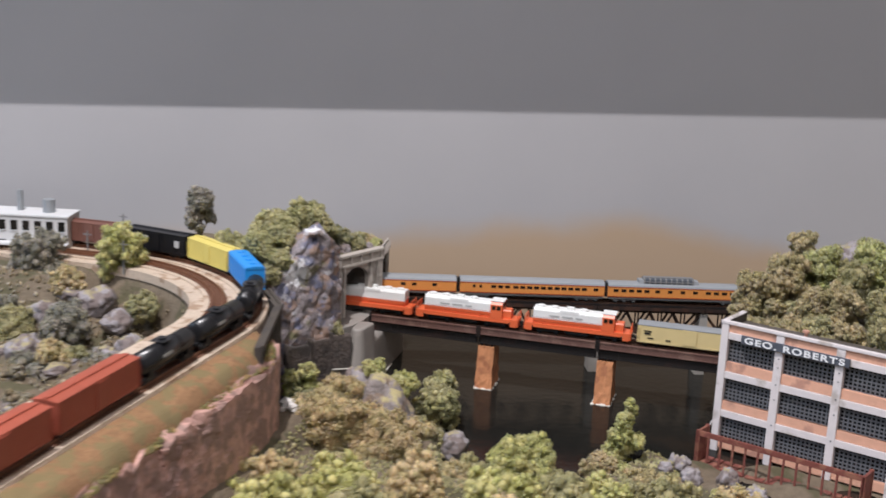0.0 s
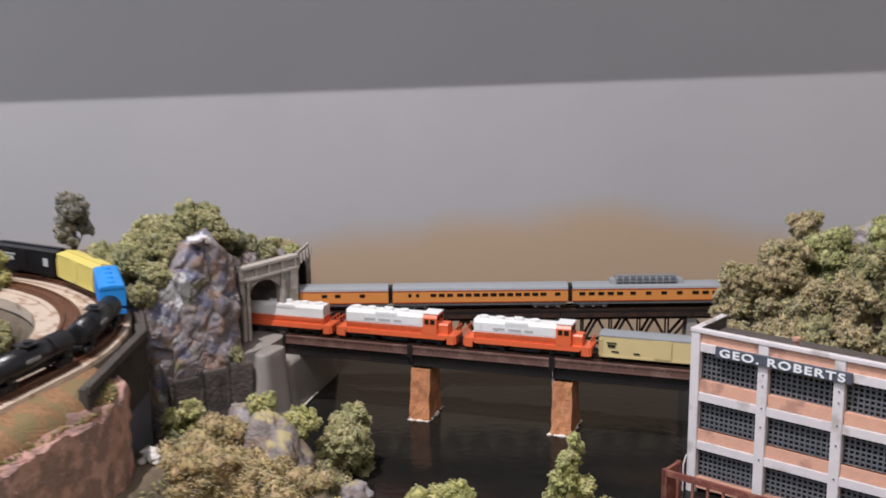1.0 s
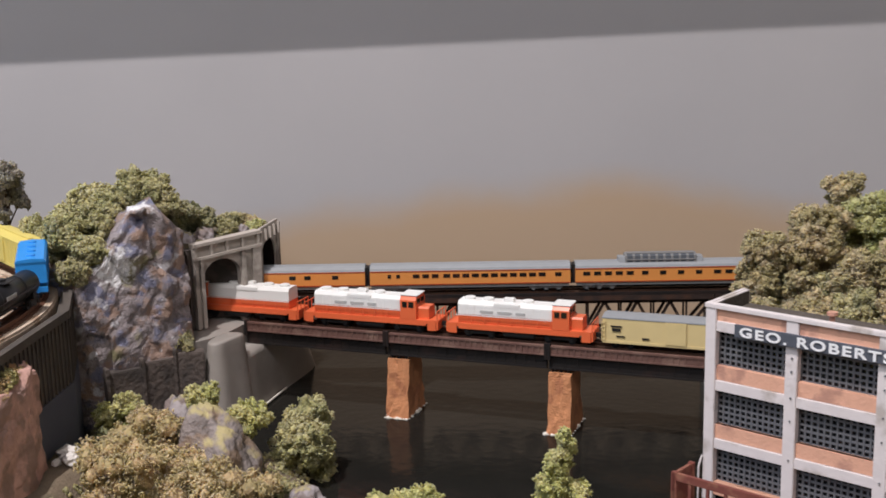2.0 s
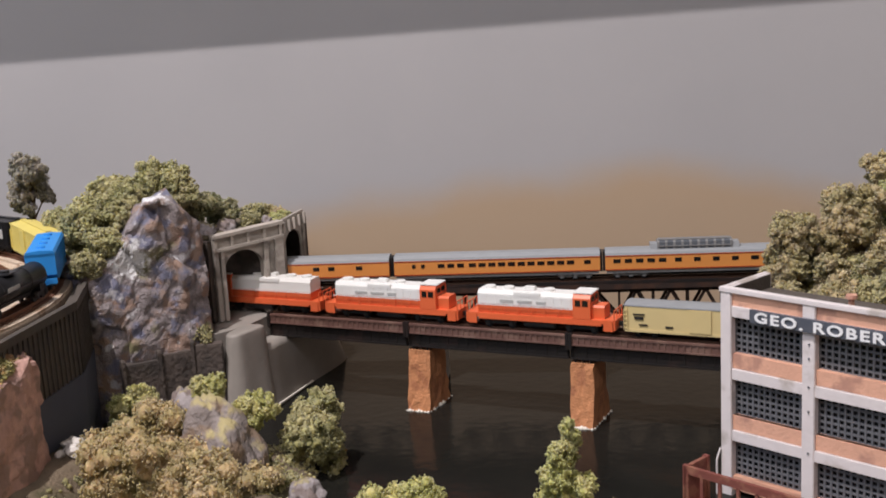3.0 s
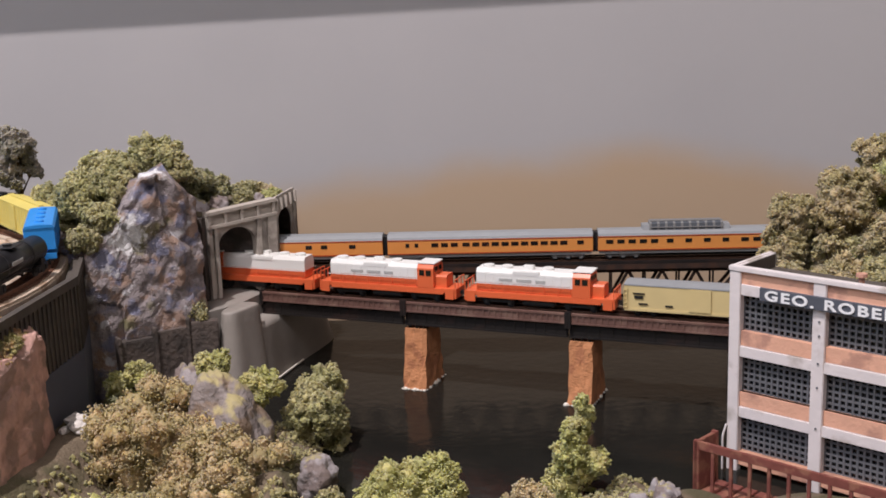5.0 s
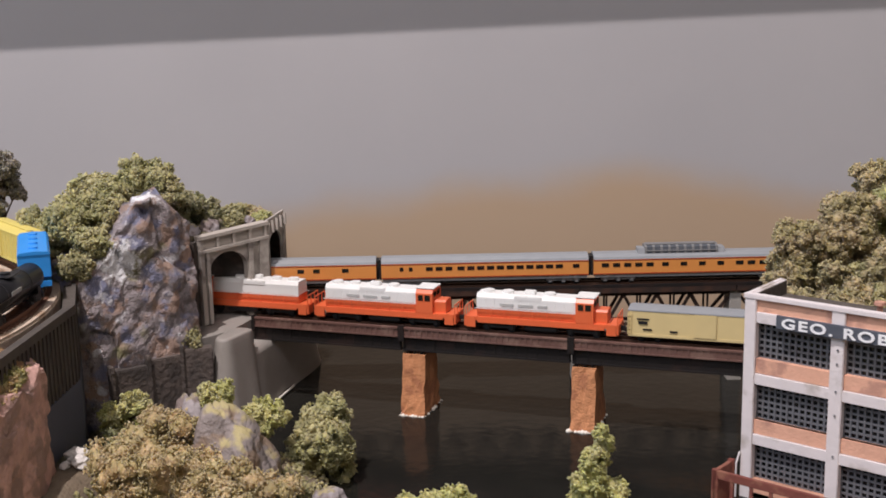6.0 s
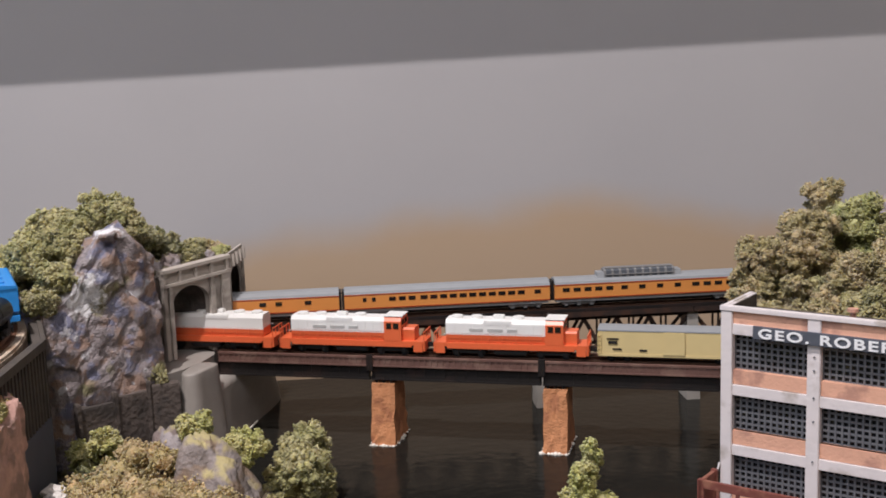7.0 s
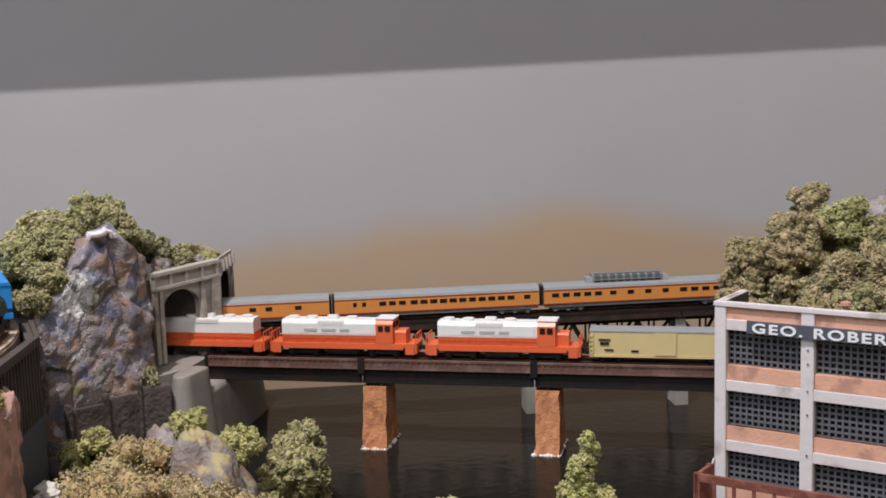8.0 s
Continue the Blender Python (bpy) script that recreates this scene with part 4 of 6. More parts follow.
def bush(x, y, z, r, material, label, seed, n=7, flat=0.75, clump=0.0009, group="layout bushes"):
    rng = np.random.default_rng(seed)
    blobs = [(bx, by, bz * flat + r * 0.35, br) for bx, by, bz, br in crown_blobs(r, r * 1.3, rng, n)]
    me = clump_mesh("bush", blobs, clump, 2.0, rng)
    me.materials.append(material)
    ob = new("bush", me)
    ob.location = (x, y, z)
    return tagged(ob, label, "bush", group)


# near bank
tree("tree", -0.0700, -0.2320, 0.002, 0.0190, 0.051, 0.076, M_LEAF_TAN, "large olive-tan foam tree on the near bank", 1, 22)
tree("tree", -0.0060, -0.2500, 0.002, 0.0170, 0.040, 0.056, M_LEAF_TAN, "olive-tan foam tree on the near bank", 2, 16)
tree("tree", 0.0045, -0.1600, 0.006, 0.0340, 0.0265, 0.043, M_LEAF_MID, "round olive-green foam tree beside the river", 3, 14)
tree("tree", 0.1070, -0.2380, 0.000, 0.0140, 0.034, 0.042, M_LEAF_LIGHT, "light green foam tree on the near bank", 4, 15)
tree("tree", 0.0600, -0.2750, 0.000, 0.0000, 0.026, 0.040, M_LEAF_TAN, "olive-tan foam tree on the near bank", 15, 12)
tree("tree", 0.1690, -0.2250, 0.000, 0.0190, 0.018, 0.034, M_LEAF_TAN, "low olive-tan foam tree on the near bank", 5, 11)
tree("tree", 0.1840, -0.1820, 0.006, 0.0380, 0.0185, 0.058, M_LEAF_LIGHT, "slim bright green foam tree beside the river", 6, 12, cone=True)
tree("tree", -0.1300, -0.1650, 0.008, 0.0400, 0.0190, 0.032, M_LEAF_LIGHT, "small light green foam tree beside the inlet", 7, 10)
tree("tree", -0.0850, -0.3000, 0.000, 0.0000, 0.034, 0.044, M_LEAF_LIGHT, "light green foam tree on the near bank", 8, 13)
tree("tree", -0.0350, -0.3100, 0.000, 0.0000, 0.034, 0.050, M_LEAF_TAN, "olive-tan foam tree on the near bank", 16, 14)
bush(-0.0290, -0.1760, 0.047, 0.0175, M_LEAF_LIGHT, "light green foam bush behind the boulder", 9)
bush(-0.0500, -0.1880, 0.066, 0.0125, M_LEAF_LIGHT, "light green foam bush behind the boulder", 10)
bush(0.2200, -0.1900, 0.006, 0.0150, M_LEAF_LIGHT, "light green foam bush near the rack car", 11)
bush(0.205, -0.225, 0.004, 0.019, M_LEAF_TAN, "olive-tan foam bush on the near bank", 12)
bush(0.042, -0.262, 0.004, 0.018, M_LEAF_TAN, "olive-tan foam bush on the near bank", 13)
bush(0.145, -0.290, 0.000, 0.026, M_LEAF_LIGHT, "light green foam bush on the near bank", 14)
bush(0.008, -0.205, 0.010, 0.015, M_LEAF_OLIVE, "olive foam bush beside the boulder", 17)
bush(-0.1160, -0.190, 0.022, 0.021, M_LEAF_DARK, "dark green foam bush beside the inlet", 18)

bush(0.106, -0.2340, 0.002, 0.022, M_LEAF_LIGHT, "light green foam bush on the near bank", 201)
bush(0.139, -0.2440, 0.002, 0.022, M_LEAF_OLIVE, "olive foam bush on the near bank", 202)
bush(0.170, -0.2240, 0.004, 0.016, M_LEAF_TAN, "olive-tan foam bush on the near bank", 203)
bush(0.228, -0.2130, 0.000, 0.018, M_LEAF_TAN, "olive-tan foam bush before the rack car", 204)
bush(0.196, -0.2050, 0.004, 0.014, M_LEAF_LIGHT, "light green foam bush beside the slim tree", 205)
bush(0.062, -0.2480, 0.002, 0.020, M_LEAF_OLIVE, "olive foam bush on the near bank", 206)
bush(0.260, -0.2350, -0.004, 0.020, M_LEAF_LIGHT, "light green foam bush before the rack car", 207)
bush(0.020, -0.3250, -0.002, 0.030, M_LEAF_LIGHT, "light green foam bush on the near bank", 208)
bush(0.080, -0.3150, -0.002, 0.028, M_LEAF_TAN, "olive-tan foam bush on the near bank", 209)
bush(0.200, -0.2700, -0.002, 0.026, M_LEAF_OLIVE, "olive foam bush on the near bank", 210)
bush(-0.020, -0.2480, 0.004, 0.022, M_LEAF_LIGHT, "light green foam bush between the trees", 211)

for i, (x, y, r, m, lab) in enumerate((
    (-0.085, -0.360, 0.032, M_LEAF_TAN, "olive-tan foam tree on the near bank"), (-0.024, -0.350, 0.030, M_LEAF_LIGHT, "light green foam tree on the near bank"),
    (0.040, -0.345, 0.030, M_LEAF_TAN, "olive-tan foam tree on the near bank"), (0.105, -0.335, 0.032, M_LEAF_LIGHT, "light green foam tree on the near bank"),
    (0.150, -0.320, 0.024, M_LEAF_OLIVE, "olive foam tree on the near bank"), (0.185, -0.300, 0.024, M_LEAF_LIGHT, "light green foam tree on the near bank"),
    (0.235, -0.285, 0.024, M_LEAF_OLIVE, "olive foam tree on the near bank"), (0.290, -0.285, 0.024, M_LEAF_TAN, "olive-tan foam tree on the near bank"),
    (-0.060, -0.410, 0.034, M_LEAF_LIGHT, "light green foam tree on the near bank"), (0.020, -0.405, 0.034, M_LEAF_OLIVE, "olive foam tree on the near bank"), (0.100, -0.395, 0.034, M_LEAF_TAN, "olive-tan foam tree on the near bank"), (0.180, -0.370, 0.034, M_LEAF_OLIVE, "olive foam tree on the near bank"), (0.260, -0.350, 0.034, M_LEAF_LIGHT, "light green foam tree on the near bank"))):
    tree("tree", x, y, ground_h(x, y) - 0.002, 0.024, r * 1.15, r * 1.45, m, lab, 400 + i, 12, density=0.5)

# hill behind the factory
for i, (x, y, z, r, h, m, lab) in enumerate((
    (0.2765, 0.000, 0.1310, 0.0190, 0.050, M_LEAF_HILL, "olive-tan foam tree behind the factory"),
    (0.3090, 0.026, 0.1380, 0.0250, 0.072, M_LEAF_HILL, "tall olive-tan foam tree behind the factory"),
    (0.3240, 0.085, 0.1640, 0.0165, 0.044, M_LEAF_HILL, "olive foam tree behind the factory"),
    (0.3460, 0.055, 0.1500, 0.0240, 0.056, M_LEAF_LIME, "bright green foam tree behind the factory"),
    (0.3760, 0.050, 0.1380, 0.0260, 0.056, M_LEAF_OLIVE, "olive foam tree behind the factory"),
    (0.3350, -0.005, 0.1240, 0.0200, 0.050, M_LEAF_HILL, "olive-tan foam tree behind the factory"),
    (0.3680, 0.000, 0.1270, 0.0220, 0.050, M_LEAF_HILL, "olive-tan foam tree behind the factory"),
    (0.4040, 0.060, 0.1550, 0.0300, 0.064, M_LEAF_LIME, "bright green foam tree behind the factory"),
    (0.4100, 0.000, 0.1260, 0.0260, 0.056, M_LEAF_OLIVE, "olive foam tree behind the factory"),
    (0.4450, 0.030, 0.1450, 0.0280, 0.060, M_LEAF_LIGHT, "yellow-green foam tree behind the factory"),
    (0.3030, -0.008, 0.1150, 0.0150, 0.036, M_LEAF_HILL, "low olive-tan foam tree behind the factory"),
    (0.2850, 0.020, 0.1150, 0.0170, 0.036, M_LEAF_OLIVE, "low olive foam tree behind the factory"),
    (0.3200, 0.010, 0.1120, 0.0180, 0.036, M_LEAF_OLIVE, "low olive foam tree behind the factory"),
    (0.3500, 0.020, 0.1150, 0.0220, 0.040, M_LEAF_OLIVE, "low olive foam tree behind the factory"),
)):
    tree("tree", x, y, z - h * 0.5 - 0.012, z, r, h, m, lab, 30 + i, 18)

for i, (u, v, z, r, m, lab) in enumerate((
    (0.012, 0.060, 0.1080, 0.0150, M_LEAF_HILL, "low olive-tan foam tree against the back of the factory"),
    (0.036, 0.062, 0.1120, 0.0180, M_LEAF_HILL, "low olive-tan foam tree against the back of the factory"),
    (0.064, 0.064, 0.1160, 0.0200, M_LEAF_OLIVE, "low olive foam tree against the back of the factory"),
    (0.094, 0.066, 0.1160, 0.0200, M_LEAF_HILL, "low olive-tan foam tree against the back of the factory"),
    (0.124, 0.068, 0.1180, 0.0220, M_LEAF_OLIVE, "low olive foam tree against the back of the factory"),
    (0.156, 0.068, 0.1180, 0.0220, M_LEAF_MID, "low yellow-green foam tree against the back of the factory"),
    (0.190, 0.068, 0.1180, 0.0220, M_LEAF_OLIVE, "low olive foam tree against the back of the factory"),
)):
    x, y = 0.2555 + u * FD.x - v * FD.y, -0.1145 + u * FD.y + v * FD.x
    tree("tree", x, y, max(0.0, ground_h(x, y)), z, r, r * 2.4, m, lab, 430 + i, 14)

# over the cliff
for i, (x, y, z, r, m, lab) in enumerate((
    (-0.2158, -0.0606, 0.164, 0.0200, M_LEAF_MID, "yellow-green foam bush on top of the cliff"),
    (-0.1928, -0.0266, 0.172, 0.0190, M_LEAF_MID, "yellow-green foam bush on top of the cliff"),
    (-0.2175, -0.0882, 0.149, 0.0210, M_LEAF_MID, "yellow-green foam bush hanging over the cliff"),
    (-0.1930, -0.1000, 0.138, 0.0160, M_LEAF_MID, "yellow-green foam bush hanging over the cliff"),
    (-0.1950, -0.1180, 0.126, 0.0120, M_LEAF_OLIVE, "olive foam bush hanging over the cliff"),
    (-0.2600, -0.0650, 0.136, 0.0200, M_LEAF_MID, "yellow-green foam bush beside the track"),
    (-0.2950, -0.0550, 0.130, 0.0170, M_LEAF_OLIVE, "olive foam bush beside the track"),
    (-0.1960, -0.0760, 0.158, 0.0150, M_LEAF_MID, "yellow-green foam bush hanging over the cliff"),
    (-0.2100, -0.0350, 0.160, 0.0210, M_LEAF_OLIVE, "olive foam bush on top of the cliff"),
    (-0.1760, -0.0250, 0.164, 0.0150, M_LEAF_OLIVE, "olive foam bush on top of the cliff"),
    (-0.1420, -0.0620, 0.0620, 0.0080, M_LEAF_OLIVE, "small green tuft on the ledge"),
    (-0.1180, 0.0348, 0.0640, 0.0050, M_LEAF_OLIVE, "small green tuft at the tunnel mouth"),
)):
    p = BANK @ Vector((x, y, z))
    bush(p.x, p.y, p.z - r * 0.3, r * 1.15, m, lab, 60 + i, n=14)
# bushes and turf on the earth roof behind the portal's parapet
for i, (x, y, z, r, m, lab) in enumerate((
    (-0.1560, -0.0420, 0.1560, 0.0150, M_LEAF_DARK, "dark green foam bush on top of the cliff"),
    (-0.1500, -0.0180, 0.1500, 0.0130, M_LEAF_DARK, "dark green foam bush above the tunnel"),
    (-0.1290, -0.0100, 0.1420, 0.0095, M_LEAF_OLIVE, "olive foam bush above the tunnel"),
    (-0.1400, 0.0100, 0.1440, 0.0110, M_LEAF_OLIVE, "olive foam bush above the tunnel"),
    (-0.1190, 0.0060, 0.1400, 0.0055, M_LEAF_LIGHT, "yellow-green turf tuft behind the parapet"),
    (-0.1200, 0.0220, 0.1400, 0.0060, M_LEAF_LIGHT, "yellow-green turf tuft behind the parapet"),
    (-0.1310, 0.0260, 0.1410, 0.0080, M_LEAF_TAN, "tan turf tuft above the tunnel"),
)):
    bush(x, y, z - r * 0.3, r * 1.1, m, lab, 120 + i, n=12)
tree("tree", -0.2760, -0.0880, 0.124, 0.1800, 0.0185, 0.052, M_LEAF_GREY, "grey-green foam tree beside the far track", 80, 14)

# scrub inside the bend and by the town
tree("tree", -0.3437, -0.1345, 0.118, 0.1360, 0.030, 0.062, M_LEAF_LIGHT, "yellow-green foam tree beside the tracks", 81, 12)
tree("tree", -0.4197, -0.1601, 0.095, 0.1260, 0.034, 0.060, M_LEAF_GREY, "grey-green foam tree below the town", 82, 12)
for i, (x, y, z, r, m) in enumerate(((-0.332, -0.245, 0.088, 0.030, M_LEAF_GREY), (-0.384, -0.262, 0.080, 0.030, M_LEAF_OLIVE), (-0.287, -0.190, 0.098, 0.020, M_LEAF_OLIVE), (-0.270, -0.300, 0.074, 0.020, M_LEAF_GREY), (-0.315, -0.330, 0.070, 0.026, M_LEAF_GREY), (-0.42, -0.23, 0.09, 0.024, M_LEAF_GREY), (-0.36, -0.38, 0.07, 0.03, M_LEAF_OLIVE))):
    bush(x, y, z - 0.006, r, m, "dusty grey-green foam bush in the scrub", 90 + i, n=9)


# ---- boulders ----
def boulder(name, x, y, z, rx, ry, rz, material, label, seed, rough=0.28, peak=0.0):
    bm = BM()
    bmesh.ops.create_icosphere(bm, subdivisions=4, radius=1)
    for v in bm.verts:
        p = v.co.copy()
        dist, near = noise.voronoi(p * 2.1 + Vector((seed, seed, 0)))
        k = 0.98 + 0.12 * noise.cell(near[0] * 31.7) - 0.07 * dist[0] + rough * noise.noise(p * 1.4 + Vector((seed, 0, 0))) + rough * 0.55 * abs(noise.noise(p * 3.1 + Vector((0, seed, 0)))) + rough * 0.3 * noise.noise(p * 7 + Vector((0, 0, seed)))
        slim = 1 - peak * (p.z * 0.5 + 0.5) ** 1.3
        v.co = Vector((p.x * rx * slim, p.y * ry * slim, p.z * rz)) * k
    ob = part(name, bm, material, smooth=True)
    ob.location = (x, y, z)
    ob.rotation_euler = (0, 0, seed)
    return tagged(ob, label, "rock", "boulders")


def mossy(m, color, lo=0.35, hi=0.75):
    """Yellow-green foam dust lying on faces that look up."""
    nodes, links = m.node_tree.nodes, m.node_tree.links
    p = nodes["Principled BSDF"]
    out = p.inputs["Base Color"].links[0].from_socket
    g = nodes.new("ShaderNodeNewGeometry")
    sep = nodes.new("ShaderNodeSeparateXYZ")
    links.new(g.outputs["Normal"], sep.inputs[0])
    n = nodes.new("ShaderNodeTexNoise")
    n.inputs["Scale"].default_value, n.inputs["Detail"].default_value = 120, 5
    links.new(g.outputs["Position"], n.inputs["Vector"])
    add = nodes.new("ShaderNodeMath")
    add.operation = "MULTIPLY"
    links.new(sep.outputs[2], add.inputs[0])
    links.new(n.outputs["Fac"], add.inputs[1])
    mr = nodes.new("ShaderNodeMapRange")
    mr.inputs[1].default_value, mr.inputs[2].default_value = lo, hi
    links.new(add.outputs[0], mr.inputs[0])
    mix = nodes.new("ShaderNodeMixRGB")
    links.new(mr.outputs[0], mix.inputs[0])
    links.new(out, mix.inputs[1])
    mix.inputs[2].default_value = (*color, 1)
    links.new(mix.outputs[0], p.inputs["Base Color"])
    return m


M_BOULDER = mossy(mat("boulder_grey", (0.27, 0.235, 0.225), 0.7, 0.45, 140, bump=0.9, bscale=300, second=(0.27, 0.20, 0.15), amount=0.4, sscale=60), (0.42, 0.36, 0.18), 0.28, 0.44)
M_PALEROCK = mossy(mat("pale_rock", (0.34, 0.31, 0.32), 0.75, 0.4, 140, bump=0.9, bscale=300, second=(0.20, 0.16, 0.15), amount=0.45, sscale=70), (0.36, 0.31, 0.17), 0.42, 0.55)
M_WHITEROCK = mat("white_rubble", (0.66, 0.63, 0.60), 0.8, 0.25, 200, bump=0.6, bscale=400)
boulder("boulder", -0.0350, -0.2050, 0.036, 0.0400, 0.030, 0.0350, M_BOULDER, "grey pointed boulder with yellow moss on the near bank", 3.0, 0.34, 0.55)
boulder("boulder", -0.0640, -0.1930, 0.044, 0.017, 0.016, 0.024, M_PALEROCK, "pale blue-grey boulder among the bushes", 8.0)
for i, (x, y, s) in enumerate(((-0.1400, -0.0300, 0.0085), (-0.1210, -0.0030, 0.0060), (-0.1480, -0.0480, 0.0090))):
    boulder("boulder", x, y, 0.1400, s, s * 0.8, s * 0.9, M_PALEROCK, "grey rock on the earth above the tunnel", 130.0 + i)
boulder("boulder", 0.0390, -0.2250, 0.020, 0.0125, 0.012, 0.014, M_PALEROCK, "small pale boulder among the trees", 5.0)
boulder("boulder", 0.228, -0.178, 0.012, 0.006, 0.006, 0.012, M_PALEROCK, "small pale boulder beside the rack car", 6.0)
for i, (x, y, z, r) in enumerate(((-0.336, -0.19, 0.100, 0.020), (-0.30, -0.215, 0.090, 0.018), (-0.26, -0.255, 0.08, 0.018), (-0.38, -0.21, 0.09, 0.018), (-0.35, -0.29, 0.078, 0.02), (0.392, 0.14, 0.150, 0.03))):
    boulder("boulder", x, y, z, r, r * 0.8, r * 0.7, M_PALEROCK, "pale grey rock in the scrub", 20.0 + i)


def pink_top(x, y):
    return 0.1165 + 0.005 * nz(x, y, 40, 2) - 0.012 * sm(-0.112, -0.096, x) - 0.006 * sm(-0.30, -0.27, y)


rock_mass("rock_bluff", [(-0.124, -0.260), (-0.112, -0.264), (-0.101, -0.286), (-0.094, -0.32), (-0.092, -0.37), (-0.095, -0.45), (-0.098, -0.56), (-0.098, -0.70), (-0.15, -0.70), (-0.145, -0.40)], pink_top, "pinkish-brown rock bluff with turf along the track", M_PINKROCK, rough=0.0055, seed=4.0, lean=0.03, per=0.0028, rows=56, smooth=False, blocky=True)
M_TURF = leaf_mat("ochre_turf", (0.38, 0.25, 0.11), (0.27, 0.24, 0.09), 0.3)
M_DIRT = mat("ochre_dirt", (0.32, 0.18, 0.09), 0.95, 0.5, 300, bump=0.9, bscale=700, second=(0.25, 0.19, 0.09), amount=0.5, sscale=60)
bm = BM()
rows = []
for k in range(101):
    y = -0.70 + 0.415 * k / 100
    row_v = []
    for q in range(13):
        u = q / 12
        x = -0.1300 + 0.0300 * u - 0.010 * u * sm(-0.34, -0.285, y)
        z = (TRACK_Z - 0.0028) * (1 - u) + (pink_top(x, y) + 0.0012) * u + 0.0016 * nz(x, y, 110, 6.0) * u + 0.0008 * nz(x, y, 420, 2.0)
        row_v.append(bm.verts.new((x, y, z if q < 12 else z - 0.006)))
    rows.append(row_v)
for a, b in zip(rows, rows[1:]):
    for q in range(12):
        bm.faces.new((a[q], a[q + 1], b[q + 1], b[q]))
tagged(part("track_shoulder", bm, M_DIRT, smooth=True), "ochre dirt shoulder sloping off beside the track", "dirt", kind="structure")
rng = np.random.default_rng(5)
pts = []
while len(pts) < 2000:
    x, y = -0.118 + 0.021 * rng.random(), -0.66 + 0.39 * rng.random()
    if x < -0.099 - 0.5 * max(0, y + 0.305) and noise.noise((x * 60, y * 25, 3.0)) > -0.05 + 0.2 * sm(-0.106, -0.114, x):
        pts.append((x, y, pink_top(x, y) - 0.0005, 0.0013))
me = clump_mesh("turf", pts, 0.0009, 0.8, rng, False)
me.materials.append(M_TURF)
tagged(new("turf", me), "ochre and green turf along the rock top", "turf", kind="stuff")

# low scrub over the ground inside the bend
M_SCRUB = leaf_mat("dry_scrub", (0.22, 0.17, 0.105), (0.31, 0.27, 0.20), 0.8)
pts = []
while len(pts) < 2600:
    x, y = -0.60 + 0.44 * rng.random(), -0.48 + 0.30 * rng.random()
    if ring_r(x, y) < 0.166 and noise.noise((x * 22, y * 22, 8.0)) > -0.2:
        pts.append((x, y, ground_h(x, y), 0.0012 + 0.002 * rng.random()))
me = clump_mesh("scrub", pts, 0.0011, 1.0, rng, False)
me.materials.append(M_SCRUB)
tagged(new("scrub", me), "dry brown and grey scrub on the ground", "scrub", kind="stuff")
for i in range(22):
    while True:
        x, y = -0.58 + 0.40 * rng.random(), -0.46 + 0.27 * rng.random()
        if ring_r(x, y) < 0.150:
            break
    r = 0.010 + 0.013 * rng.random()
    bush(x, y, ground_h(x, y) - 0.002, r, (M_LEAF_GREY, M_LEAF_OLIVE, M_LEAF_TAN, M_SCRUB)[i % 4], ("dusty grey-green foam bush in the scrub", "olive foam bush in the scrub", "tan foam bush in the scrub", "dry brown bush in the scrub")[i % 4], 300 + i, n=8)
    x, y = x + 0.03 * (rng.random() - 0.5), y + 0.03 * (rng.random() - 0.5)
    boulder("boulder", x, y, ground_h(x, y), 0.010 + 0.006 * rng.random(), 0.010, 0.007, M_PALEROCK, "pale grey rock in the scrub", 40.0 + i)
for i, (x, y, s) in enumerate(((-0.112, -0.246, 0.0075), (-0.104, -0.254, 0.0065), (-0.114, -0.236, 0.0050), (-0.104, -0.243, 0.0030), (-0.110, -0.260, 0.0035))):
    boulder("boulder", x, y, ground_h(x, y) + s * 0.4, s, s * 0.8, s * 0.6, M_WHITEROCK, "white rubble at the foot of the wall", 70.0 + i)
for i, (x, y, s) in enumerate(((0.236, -0.192, 0.009), (0.222, -0.200, 0.007), (0.245, -0.205, 0.010), (0.275, -0.215, 0.011), (0.300, -0.230, 0.010))):
    boulder("boulder", x, y, ground_h(x, y) + s * 0.4, s, s * 0.8, s * 0.9, M_PALEROCK, "pale grey rock before the rack car", 80.0 + i)

# foam dust and turf over the near bank
pts = []
while len(pts) < 3600:
    x, y = -0.15 + 0.50 * rng.random(), -0.36 + 0.22 * rng.random()
    z = ground_h(x, y)
    if z > WATER_Z and z < 0.04 and -0.10 < x < 0.235 and noise.noise((x * 30, y * 30, 5.0)) > -0.25:
        pts.append((x, y, z, 0.0008 + 0.0016 * rng.random()))
me = clump_mesh("bank_turf", pts, 0.0008, 1.0, rng, False)
me.materials.append(M_LEAF_OLIVE)
tagged(new("bank_turf", me), "olive and tan turf over the near bank", "turf", kind="stuff")

# ---- rolling stock ----
M_DARKGLASS = mat("carriage_glass", (0.015, 0.014, 0.013), 0.15, 0.2, 100)
M_SILVER = mat("truck_grey", (0.20, 0.20, 0.20), 0.5, 0.2, 200)
M_LINE = mat("stripe_red", (0.35, 0.04, 0.02), 0.4, 0.1, 100)
M_DOMEGLASS = mat("dome_glass", (0.10, 0.11, 0.125), 0.15, 0.15, 200)
M_CREAM = mat("reefer_cream", (0.66, 0.53, 0.26), 0.45, 0.08, 80)
M_BLUE = mat("hopper_blue", (0.03, 0.28, 0.75), 0.4, 0.08, 80)
M_YELLOW = mat("boxcar_yellow", (0.72, 0.60, 0.17), 0.45, 0.08, 80)
M_BROWN = mat("boxcar_brown", (0.17, 0.075, 0.055), 0.6, 0.2, 80)
